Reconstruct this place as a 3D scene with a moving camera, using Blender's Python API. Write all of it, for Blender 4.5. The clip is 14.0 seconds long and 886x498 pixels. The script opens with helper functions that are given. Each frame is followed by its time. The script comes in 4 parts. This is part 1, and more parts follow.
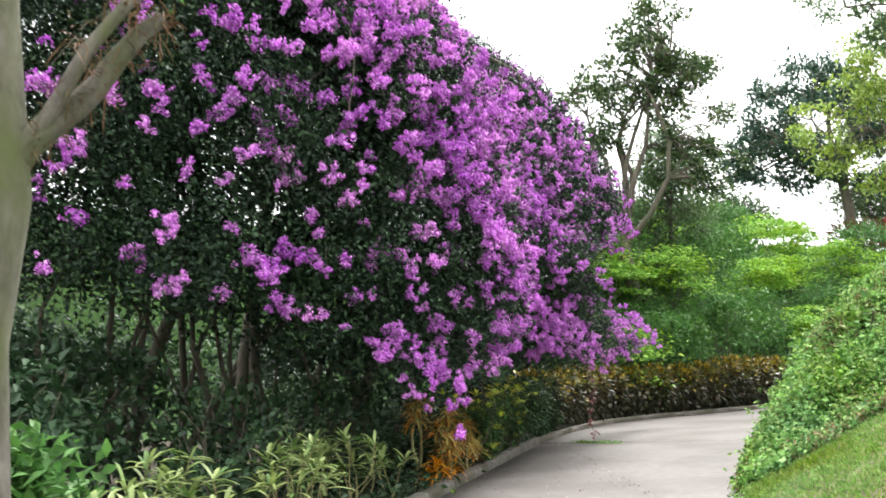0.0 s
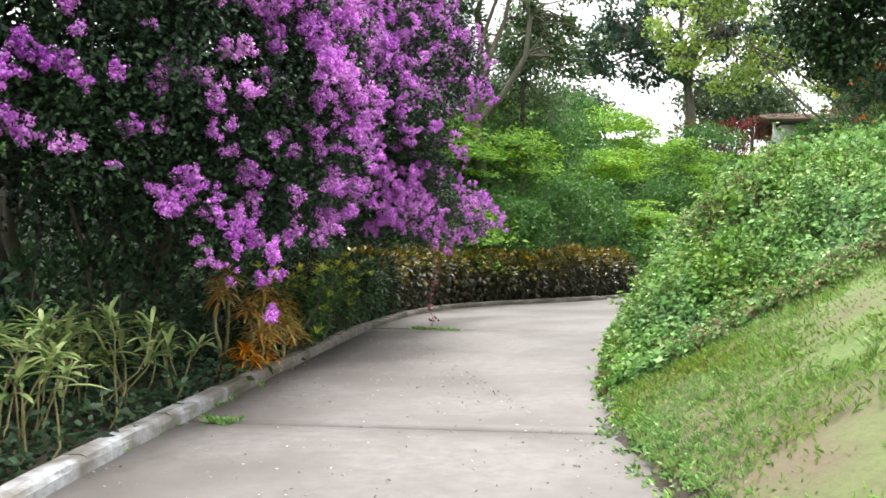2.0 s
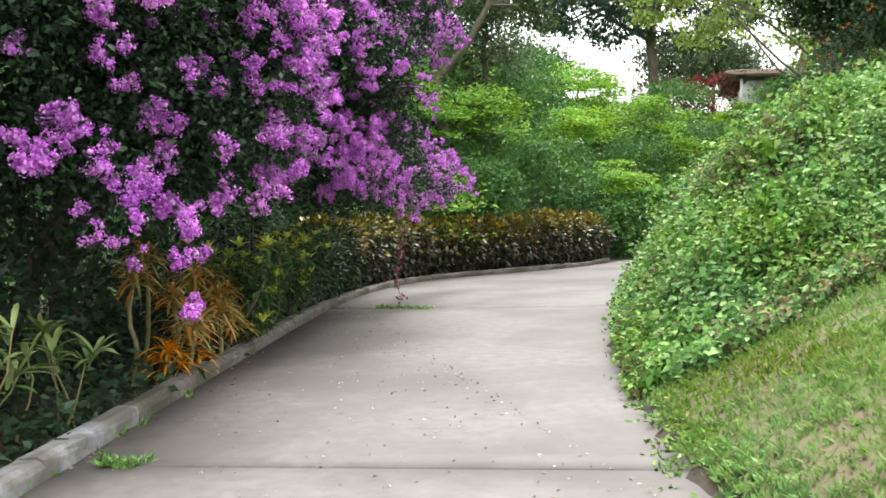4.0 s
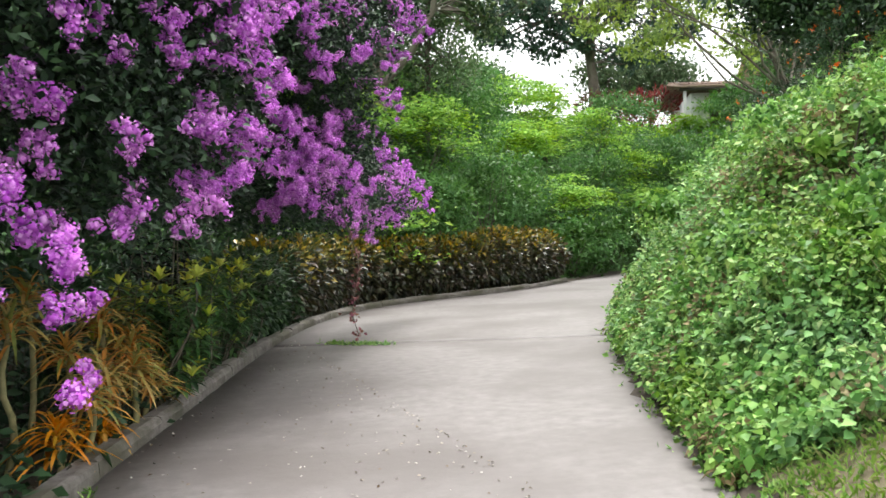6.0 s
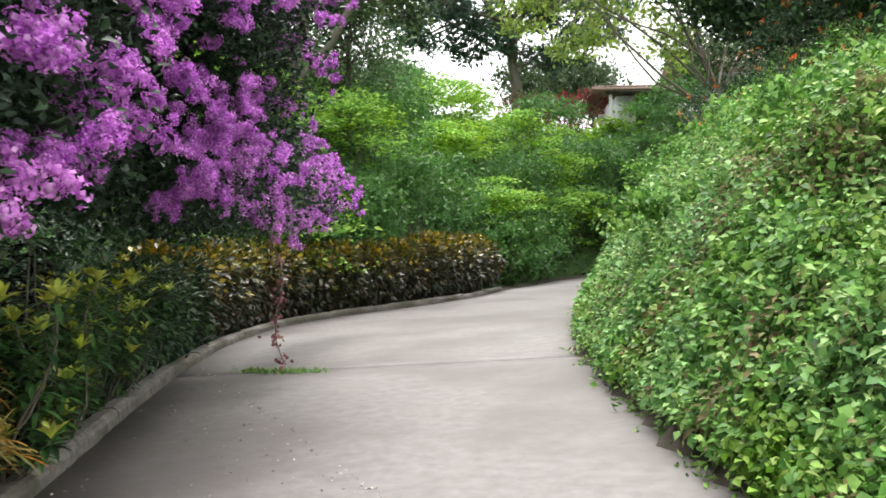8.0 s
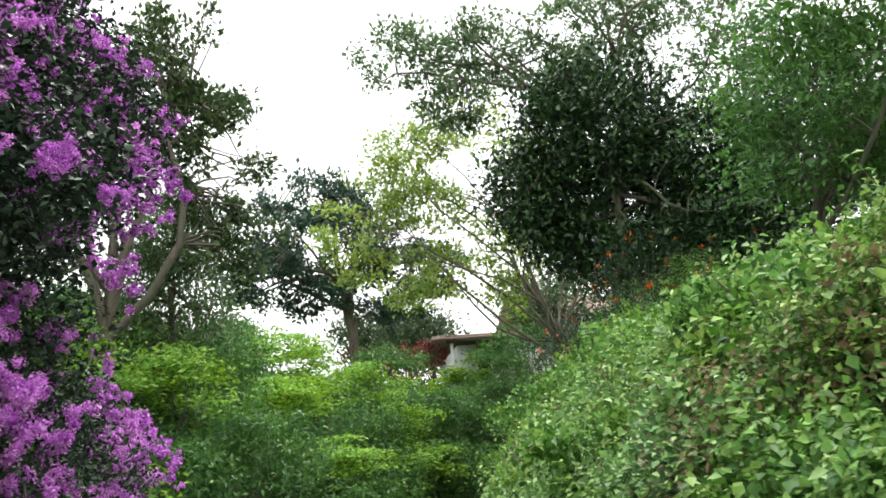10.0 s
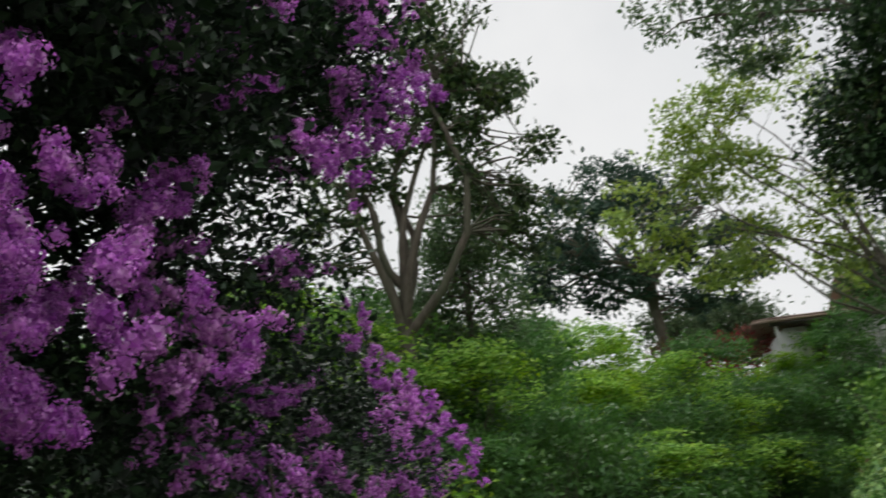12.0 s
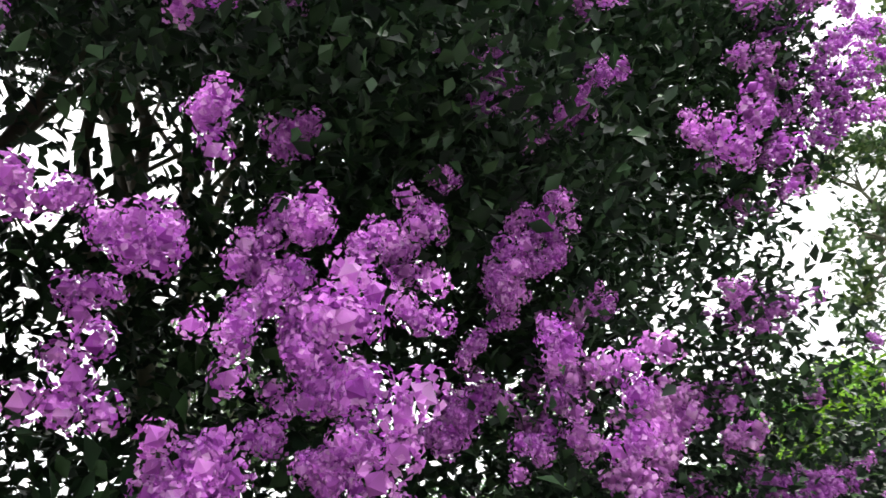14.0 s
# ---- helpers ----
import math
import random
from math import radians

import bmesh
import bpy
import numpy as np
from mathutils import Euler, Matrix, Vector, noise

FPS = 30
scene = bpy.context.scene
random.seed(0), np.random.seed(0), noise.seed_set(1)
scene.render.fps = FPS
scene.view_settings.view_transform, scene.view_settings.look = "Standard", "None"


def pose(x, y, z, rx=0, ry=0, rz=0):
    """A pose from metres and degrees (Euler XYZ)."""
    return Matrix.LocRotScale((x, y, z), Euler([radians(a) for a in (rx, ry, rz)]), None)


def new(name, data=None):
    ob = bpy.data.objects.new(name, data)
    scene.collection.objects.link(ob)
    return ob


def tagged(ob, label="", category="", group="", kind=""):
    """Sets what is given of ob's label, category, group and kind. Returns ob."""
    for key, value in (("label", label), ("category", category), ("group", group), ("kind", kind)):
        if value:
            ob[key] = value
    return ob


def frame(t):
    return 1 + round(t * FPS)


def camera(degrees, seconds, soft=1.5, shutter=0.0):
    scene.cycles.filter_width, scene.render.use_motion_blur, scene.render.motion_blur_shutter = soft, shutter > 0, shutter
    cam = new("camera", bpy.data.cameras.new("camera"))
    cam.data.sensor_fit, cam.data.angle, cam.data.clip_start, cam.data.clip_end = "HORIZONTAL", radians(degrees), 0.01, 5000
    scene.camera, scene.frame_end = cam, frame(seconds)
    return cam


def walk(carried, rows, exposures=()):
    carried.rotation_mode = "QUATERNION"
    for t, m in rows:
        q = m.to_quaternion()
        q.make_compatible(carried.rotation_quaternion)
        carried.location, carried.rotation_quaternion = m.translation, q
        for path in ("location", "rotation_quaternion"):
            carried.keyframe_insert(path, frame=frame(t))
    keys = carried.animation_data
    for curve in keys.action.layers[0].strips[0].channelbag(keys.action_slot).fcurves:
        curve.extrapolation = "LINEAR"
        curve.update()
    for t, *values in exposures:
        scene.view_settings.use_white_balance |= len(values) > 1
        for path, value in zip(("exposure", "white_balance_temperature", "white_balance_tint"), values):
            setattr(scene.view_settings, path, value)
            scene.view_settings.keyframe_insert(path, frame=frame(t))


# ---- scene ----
cam = camera(55.0, 14.0, soft=1.6, shutter=0.25)
ROWS = [
    (0.0, -0.0, -0.0, 1.604, -0.0, 8.714, 0.703),
    (0.5, 0.08, 0.662, 1.563, -2.906, 5.887, 0.49),
    (1.0, 0.137, 1.294, 1.522, -5.912, 3.309, 0.033),
    (1.5, 0.19, 1.883, 1.497, -8.804, 1.379, -1.044),
    (2.0, 0.256, 2.432, 1.481, -10.951, 1.058, -2.024),
    (2.5, 0.314, 2.974, 1.458, -12.266, 1.546, -1.779),
    (3.0, 0.403, 3.527, 1.443, -12.733, 0.524, -1.336),
    (3.2, 0.433, 3.745, 1.447, -12.887, -0.991, -1.153),
    (5.3, 0.511, 6.031, 1.53, -16.491, -0.377, -0.1),
    (5.5, 0.525, 6.241, 1.52, -17.058, 0.103, 0.164),
    (6.0, 0.558, 6.763, 1.527, -18.496, 0.309, 0.466),
    (6.5, 0.589, 7.278, 1.537, -20.013, 0.274, 0.621),
    (7.0, 0.674, 7.794, 1.526, -21.148, 0.51, 0.67),
    (7.5, 0.781, 8.355, 1.519, -22.395, 0.271, 0.831),
    (8.0, 0.907, 8.869, 1.523, -24.27, 0.786, 0.92),
    (8.5, 1.058, 9.358, 1.565, -27.494, 3.395, 1.969),
    (9.0, 1.224, 9.841, 1.594, -32.133, 8.612, 3.473),
    (9.2, 1.306, 10.025, 1.605, -34.289, 10.894, 3.735),
    (11.3, 2.511, 12.617, 1.592, -32.959, 22.675, 5.004),
    (11.5, 2.584, 12.792, 1.578, -27.895, 21.837, 4.794),
    (12.0, 2.724, 13.158, 1.576, -14.105, 19.884, 4.815),
    (12.5, 2.831, 13.45, 1.577, -0.664, 20.517, 5.898),
    (13.0, 2.911, 13.703, 1.605, 10.583, 23.985, 6.484),
    (13.5, 3.037, 13.946, 1.623, 19.629, 28.515, 6.936),
    (14.0, 3.145, 14.194, 1.627, 25.945, 32.033, 6.533),
]
EXPOSURES = [(0.0, 1.45), (1.0, 1.35), (3.0, 1.35), (5.5, 1.3), (8.0, 1.25), (9.0, 1.3), (11.5, 0.0), (12.0, -0.2), (12.6, -0.3), (13.2, 0.35), (14.0, 1.4)]
walk(cam, [(t, pose(x, y, z, 90 + pitch, roll, yaw)) for t, x, y, z, yaw, pitch, roll in ROWS], EXPOSURES)

# ---- world, sun ----
SUN_UP, SUN_ROUND = 66.0, 150.0
world = bpy.data.worlds.new("sky")
scene.world = world
world.use_nodes = True
wn = world.node_tree
sky = wn.nodes.new("ShaderNodeTexSky")
sky.sky_type, sky.sun_disc = "NISHITA", False
sky.sun_elevation, sky.sun_rotation = radians(SUN_UP), radians(SUN_ROUND)
sky.air_density, sky.dust_density, sky.ozone_density = 1.0, 6.0, 1.0
# an overcast layer: cloud whitens the sky
cloud = wn.nodes.new("ShaderNodeMix")
cloud.data_type = "RGBA"
cloud.inputs["Factor"].default_value = 0.8
noise_tex = wn.nodes.new("ShaderNodeTexNoise")
noise_tex.inputs["Scale"].default_value = 2.2
noise_tex.inputs["Detail"].default_value = 5.0
ramp = wn.nodes.new("ShaderNodeValToRGB")
ramp.color_ramp.elements[0].position, ramp.color_ramp.elements[0].color = 0.3, (14.0, 14.2, 14.4, 1)
ramp.color_ramp.elements[1].position, ramp.color_ramp.elements[1].color = 0.7, (18.0, 17.9, 17.6, 1)
wn.links.new(noise_tex.outputs["Fac"], ramp.inputs["Fac"])
wn.links.new(sky.outputs["Color"], cloud.inputs["A"])
wn.links.new(ramp.outputs["Color"], cloud.inputs["B"])
wn.links.new(cloud.outputs["Result"], wn.nodes["Background"].inputs["Color"])
wn.nodes["Background"].inputs["Strength"].default_value = 0.071

sun_data = bpy.data.lights.new("sun", "SUN")
sun_data.energy, sun_data.angle, sun_data.color = 2.8, radians(28), (1.0, 0.975, 0.94)
sun = new("sun", sun_data)
sun.matrix_world = pose(0, 0, 40, 90 - SUN_UP, 0, SUN_ROUND)


# ---- materials ----
def base_material(name, rough=0.6):
    m = bpy.data.materials.new(name)
    m.use_nodes = True
    bsdf = m.node_tree.nodes["Principled BSDF"]
    bsdf.inputs["Roughness"].default_value = rough
    return m, m.node_tree, bsdf


def ramp_node(nt, stops):
    r = nt.nodes.new("ShaderNodeValToRGB")
    e = r.color_ramp.elements
    while len(e) < len(stops):
        e.new(0.5)
    for k, (p, c) in enumerate(stops):
        e[k].position, e[k].color = p, (*c, 1)
    return r


def leaf_material(name, colours, rough=0.5, through_light=0.35, gloss=0.4):
    """Leaves: each blade takes a shade of its own, with a fine mottling, and lets some light through."""
    m, nt, bsdf = base_material(name, rough)
    geo = nt.nodes.new("ShaderNodeNewGeometry")
    n = len(colours)
    r = ramp_node(nt, [(k / max(1, n - 1), c) for k, c in enumerate(colours)])
    nt.links.new(geo.outputs["Random Per Island"], r.inputs["Fac"])
    mottle = nt.nodes.new("ShaderNodeTexNoise")
    mottle.inputs["Scale"].default_value = 9.0
    co = nt.nodes.new("ShaderNodeTexCoord")
    nt.links.new(co.outputs["Object"], mottle.inputs["Vector"])
    hsv = nt.nodes.new("ShaderNodeHueSaturation")
    mp = nt.nodes.new("ShaderNodeMapRange")
    mp.inputs["From Min"].default_value, mp.inputs["From Max"].default_value = 0.3, 0.7
    mp.inputs["To Min"].default_value, mp.inputs["To Max"].default_value = 0.7, 1.3
    nt.links.new(mottle.outputs["Fac"], mp.inputs["Value"])
    patch = nt.nodes.new("ShaderNodeTexNoise")
    patch.inputs["Scale"].default_value, patch.inputs["Detail"].default_value = 0.9, 3.0
    nt.links.new(co.outputs["Object"], patch.inputs["Vector"])
    tone = nt.nodes.new("ShaderNodeMapRange")
    tone.inputs["From Min"].default_value, tone.inputs["From Max"].default_value = 0.3, 0.7
    tone.inputs["To Min"].default_value, tone.inputs["To Max"].default_value = 0.78, 1.22
    nt.links.new(patch.outputs["Fac"], tone.inputs["Value"])
    both = nt.nodes.new("ShaderNodeMath")
    both.operation = "MULTIPLY"
    nt.links.new(mp.outputs["Result"], both.inputs[0])
    nt.links.new(tone.outputs["Result"], both.inputs[1])
    nt.links.new(both.outputs["Value"], hsv.inputs["Value"])
    hue = nt.nodes.new("ShaderNodeMapRange")
    hue.inputs["From Min"].default_value, hue.inputs["From Max"].default_value = 0.3, 0.7
    hue.inputs["To Min"].default_value, hue.inputs["To Max"].default_value = 0.485, 0.515
    nt.links.new(patch.outputs["Fac"], hue.inputs["Value"])
    nt.links.new(hue.outputs["Result"], hsv.inputs["Hue"])
    sat = nt.nodes.new("ShaderNodeMapRange")
    sat.inputs["From Min"].default_value, sat.inputs["From Max"].default_value = 0.3, 0.7
    sat.inputs["To Min"].default_value, sat.inputs["To Max"].default_value = 1.15, 0.82
    nt.links.new(patch.outputs["Fac"], sat.inputs["Value"])
    nt.links.new(sat.outputs["Result"], hsv.inputs["Saturation"])
    nt.links.new(r.outputs["Color"], hsv.inputs["Color"])
    nt.links.new(hsv.outputs["Color"], bsdf.inputs["Base Color"])
    bsdf.inputs["Specular IOR Level"].default_value = gloss
    tr = nt.nodes.new("ShaderNodeBsdfTranslucent")
    nt.links.new(hsv.outputs["Color"], tr.inputs["Color"])
    mix = nt.nodes.new("ShaderNodeMixShader")
    mix.inputs["Fac"].default_value = through_light
    nt.links.new(bsdf.outputs["BSDF"], mix.inputs[1])
    nt.links.new(tr.outputs["BSDF"], mix.inputs[2])
    nt.links.new(mix.outputs["Shader"], nt.nodes["Material Output"].inputs["Surface"])
    return m


def rough_material(name, dark, light, scale=6.0, bump=0.3, rough=0.85, stain=None, stain_scale=0.6, stretch=(1, 1, 1)):
    """Ground, bark, concrete: two scales of variation and fine relief."""
    m, nt, bsdf = base_material(name, rough)
    co = nt.nodes.new("ShaderNodeTexCoord")
    mapping = nt.nodes.new("ShaderNodeMapping")
    mapping.inputs["Scale"].default_value = stretch
    nt.links.new(co.outputs["Object"], mapping.inputs["Vector"])
    fine = nt.nodes.new("ShaderNodeTexNoise")
    fine.inputs["Scale"].default_value, fine.inputs["Detail"].default_value = scale, 9.0
    fine.inputs["Roughness"].default_value = 0.65
    nt.links.new(mapping.outputs["Vector"], fine.inputs["Vector"])
    r = ramp_node(nt, [(0.3, dark), (0.7, light)])
    nt.links.new(fine.outputs["Fac"], r.inputs["Fac"])
    out = r.outputs["Color"]
    if stain:
        coarse = nt.nodes.new("ShaderNodeTexNoise")
        coarse.inputs["Scale"].default_value, coarse.inputs["Detail"].default_value = stain_scale, 5.0
        nt.links.new(mapping.outputs["Vector"], coarse.inputs["Vector"])
        sr = ramp_node(nt, [(0.42, (0, 0, 0)), (0.62, (1, 1, 1))])
        nt.links.new(coarse.outputs["Fac"], sr.inputs["Fac"])
        mx = nt.nodes.new("ShaderNodeMix")
        mx.data_type = "RGBA"
        nt.links.new(sr.outputs["Color"], mx.inputs["Factor"])
        nt.links.new(out, mx.inputs["A"])
        mx.inputs["B"].default_value = (*stain, 1)
        out = mx.outputs["Result"]
    nt.links.new(out, bsdf.inputs["Base Color"])
    bp = nt.nodes.new("ShaderNodeBump")
    bp.inputs["Strength"].default_value, bp.inputs["Distance"].default_value = bump, 0.02
    nt.links.new(fine.outputs["Fac"], bp.inputs["Height"])
    nt.links.new(bp.outputs["Normal"], bsdf.inputs["Normal"])
    return m


CONCRETE = rough_material("worn_concrete", (0.125, 0.114, 0.109), (0.192, 0.177, 0.171), 7.0, 0.25, 0.65, (0.105, 0.093, 0.087), 0.45)
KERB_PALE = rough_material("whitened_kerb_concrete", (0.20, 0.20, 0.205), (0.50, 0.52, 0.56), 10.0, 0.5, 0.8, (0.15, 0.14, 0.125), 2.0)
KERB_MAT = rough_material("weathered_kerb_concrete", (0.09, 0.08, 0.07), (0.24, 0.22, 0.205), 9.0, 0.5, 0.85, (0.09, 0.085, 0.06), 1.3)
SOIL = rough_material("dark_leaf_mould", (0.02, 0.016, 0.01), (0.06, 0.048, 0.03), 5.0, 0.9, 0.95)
LAWN_SOIL = rough_material("mown_lawn_ground", (0.075, 0.125, 0.03), (0.15, 0.21, 0.06), 10.0, 0.8, 0.95, (0.13, 0.11, 0.065), 0.7)
UNDERGROWTH = rough_material("leafy_undergrowth", (0.02, 0.05, 0.012), (0.06, 0.13, 0.025), 6.0, 1.0, 0.95)
BARK = rough_material("grey_brown_bark", (0.055, 0.045, 0.036), (0.17, 0.145, 0.115), 7.0, 1.0, 0.95, (0.10, 0.105, 0.07), 1.2, (1, 1, 0.25))
BARK_MOSS = rough_material("mossy_grey_bark", (0.05, 0.045, 0.04), (0.19, 0.175, 0.15), 9.0, 1.0, 0.95, (0.085, 0.10, 0.04), 2.4, (1, 1, 0.5))
STALK = rough_material("pale_green_cane", (0.13, 0.13, 0.05), (0.30, 0.27, 0.13), 14.0, 0.4, 0.7)
WHITEWASH = rough_material("whitewashed_wall", (0.62, 0.64, 0.66), (0.8, 0.8, 0.8), 3.0, 0.2, 0.8)
ROOF = rough_material("weathered_clay_tile", (0.24, 0.16, 0.125), (0.46, 0.35, 0.29), 8.0, 0.5, 0.9)
TIMBER = rough_material("dark_timber", (0.03, 0.025, 0.02), (0.08, 0.065, 0.05), 9.0, 0.4, 0.8)

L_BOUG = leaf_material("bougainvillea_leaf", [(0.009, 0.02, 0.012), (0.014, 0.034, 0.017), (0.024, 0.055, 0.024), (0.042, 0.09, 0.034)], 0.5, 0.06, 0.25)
F_BOUG = leaf_material("bougainvillea_bract", [(0.42, 0.085, 0.50), (0.60, 0.17, 0.68), (0.74, 0.28, 0.80), (0.84, 0.46, 0.88)], 0.65, 0.22, 0.1)
L_VINE = leaf_material("vine_leaf", [(0.045, 0.11, 0.025), (0.095, 0.22, 0.045), (0.16, 0.33, 0.07), (0.25, 0.42, 0.10), (0.33, 0.46, 0.15)], 0.55, 0.28, 0.2)
L_CREEP = leaf_material("broad_creeper_leaf", [(0.05, 0.14, 0.03), (0.10, 0.25, 0.05), (0.18, 0.37, 0.08), (0.27, 0.46, 0.12)], 0.55, 0.28, 0.2)
L_FORK = leaf_material("olive_tree_leaf", [(0.025, 0.055, 0.02), (0.045, 0.09, 0.03), (0.075, 0.13, 0.04), (0.12, 0.17, 0.055)], 0.5, 0.25)
L_YOUNG = leaf_material("yellow_young_croton_leaf", [(0.34, 0.48, 0.06), (0.52, 0.60, 0.08), (0.66, 0.64, 0.12), (0.24, 0.42, 0.06)], 0.35, 0.35, 0.5)
L_DRY = leaf_material("dry_vine_leaf", [(0.15, 0.12, 0.06), (0.22, 0.18, 0.09), (0.15, 0.17, 0.07)], 0.8, 0.2, 0.1)
L_LIME = leaf_material("feathery_lime_leaf", [(0.08, 0.20, 0.02), (0.17, 0.36, 0.035), (0.28, 0.50, 0.06), (0.38, 0.58, 0.10)], 0.55, 0.45, 0.2)
L_MID = leaf_material("mid_green_leaf", [(0.04, 0.12, 0.025), (0.075, 0.19, 0.04), (0.12, 0.27, 0.06)], 0.5, 0.35)
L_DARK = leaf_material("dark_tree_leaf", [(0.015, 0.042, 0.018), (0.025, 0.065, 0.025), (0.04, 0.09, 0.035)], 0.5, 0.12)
# blue-green of the crest tree, with the haze of distance lightened into it
L_BLUE_HAZED = leaf_material("hazed_blue_green_tree_leaf", [(0.025, 0.06, 0.042), (0.045, 0.095, 0.062), (0.07, 0.135, 0.085)], 0.55, 0.25)
L_YEL = leaf_material("yellow_green_tree_leaf", [(0.14, 0.23, 0.035), (0.24, 0.35, 0.06), (0.34, 0.45, 0.10)], 0.5, 0.45)
L_DENSE = leaf_material("dense_tree_leaf", [(0.012, 0.032, 0.013), (0.02, 0.055, 0.02), (0.036, 0.09, 0.028), (0.075, 0.15, 0.042)], 0.5, 0.1)
L_AIRY = leaf_material("grey_green_tree_leaf", [(0.06, 0.12, 0.045), (0.10, 0.18, 0.07), (0.16, 0.24, 0.10)], 0.5, 0.35)
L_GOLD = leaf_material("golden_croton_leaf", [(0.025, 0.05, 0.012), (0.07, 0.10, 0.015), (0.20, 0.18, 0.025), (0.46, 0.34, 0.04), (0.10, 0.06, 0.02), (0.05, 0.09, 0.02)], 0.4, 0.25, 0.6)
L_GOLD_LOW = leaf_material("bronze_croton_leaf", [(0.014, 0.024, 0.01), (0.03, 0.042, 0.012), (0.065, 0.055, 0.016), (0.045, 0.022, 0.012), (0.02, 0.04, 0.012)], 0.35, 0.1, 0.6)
L_CROTON = leaf_material("green_croton_leaf", [(0.02, 0.06, 0.022), (0.035, 0.10, 0.03), (0.06, 0.16, 0.04), (0.10, 0.22, 0.05)], 0.3, 0.25, 0.6)
L_CROTON_DARK = leaf_material("dark_bronze_croton_leaf", [(0.012, 0.014, 0.02), (0.03, 0.03, 0.035), (0.06, 0.045, 0.04)], 0.25, 0.1, 0.8)
L_STRAP = leaf_material("orange_strap_leaf", [(0.48, 0.17, 0.03), (0.60, 0.30, 0.06), (0.56, 0.42, 0.14), (0.36, 0.36, 0.10), (0.20, 0.26, 0.07)], 0.45, 0.3)
L_STRAP_BRIGHT = leaf_material("bright_orange_strap_leaf", [(0.60, 0.20, 0.01), (0.72, 0.31, 0.02), (0.66, 0.42, 0.05)], 0.45, 0.3)
L_CANE = leaf_material("cane_leaf", [(0.07, 0.15, 0.035), (0.13, 0.22, 0.055), (0.30, 0.36, 0.14), (0.21, 0.29, 0.09)], 0.45, 0.3)
L_RED = leaf_material("red_cordyline_leaf", [(0.12, 0.015, 0.02), (0.26, 0.03, 0.035), (0.38, 0.06, 0.06)], 0.45, 0.3)
L_RUST = leaf_material("rusty_shrub_leaf", [(0.12, 0.07, 0.035), (0.17, 0.09, 0.05), (0.10, 0.10, 0.04)], 0.6, 0.3)
L_ORANGE = leaf_material("orange_blossom", [(0.60, 0.12, 0.02), (0.75, 0.25, 0.03)], 0.6, 0.3)
L_GRASS = leaf_material("grass_blade", [(0.09, 0.19, 0.03), (0.14, 0.27, 0.045), (0.20, 0.34, 0.07), (0.27, 0.28, 0.11)], 0.6, 0.35, 0.2)
L_FAR = leaf_material("far_wood_leaf", [(0.06, 0.10, 0.05), (0.09, 0.14, 0.07), (0.13, 0.18, 0.09)], 0.7, 0.3, 0.1)
L_LITTER = leaf_material("fallen_leaf", [(0.45, 0.43, 0.40), (0.20, 0.15, 0.10), (0.36, 0.32, 0.27), (0.55, 0.53, 0.50)], 0.8, 0.1, 0.1)

# ---- mesh helpers ----
rng = np.random.default_rng(7)


def mesh_object(name, verts, faces, material, parent=None, label="", smooth=False, kind=""):
    me = bpy.data.meshes.new(name)
    verts = np.asarray(verts, dtype=np.float32)
    me.vertices.add(len(verts))
    me.vertices.foreach_set("co", verts.ravel())
    faces = np.asarray(faces, dtype=np.int32)
    n, k = faces.shape
    me.loops.add(n * k)
    me.loops.foreach_set("vertex_index", faces.ravel())
    me.polygons.add(n)
    me.polygons.foreach_set("loop_start", np.arange(0, n * k, k, dtype=np.int32))
    me.update(calc_edges=True)
    if smooth:
        me.polygons.foreach_set("use_smooth", np.ones(n, dtype=bool))
    me.materials.append(material)
    ob = new(name, me)
    if parent:
        ob.parent = parent
    return tagged(ob, label=label, kind=kind)


def root(name, x, y, z, label, category, group="", kind=""):
    ob = new(name)
    ob.location = (x, y, z)
    ob.empty_display_size = 0.2
    return tagged(ob, label, category, group, kind)


def unit(v):
    return v / np.maximum(np.linalg.norm(v, axis=-1, keepdims=True), 1e-9)


def blades(P, D, length, width, fold=0.25, droop=0.0, face=None, loose=0.6):
    """Folded pointed leaves at P growing along D: four corners and two triangles each."""
    n = len(P)
    D = unit(D)
    toward = rng.normal(size=(n, 3)) if face is None else np.asarray(face) + rng.normal(size=(n, 3)) * loose
    side = unit(np.cross(D, toward))
    up = np.cross(side, D)
    L, Wd = np.broadcast_to(length, n)[:, None], np.broadcast_to(width, n)[:, None]
    tip = P + D * L - np.array([0, 0, 1]) * droop * L
    mid = P + D * L * 0.45
    a = mid + side * Wd * 0.5 + up * Wd * fold
    b = mid - side * Wd * 0.5 + up * Wd * fold
    V = np.stack([P, a, tip, b], 1).reshape(-1, 3)
    k = np.arange(n)[:, None] * 4
    F = np.concatenate([k + [0, 1, 2], k + [0, 2, 3]])
    return V, F


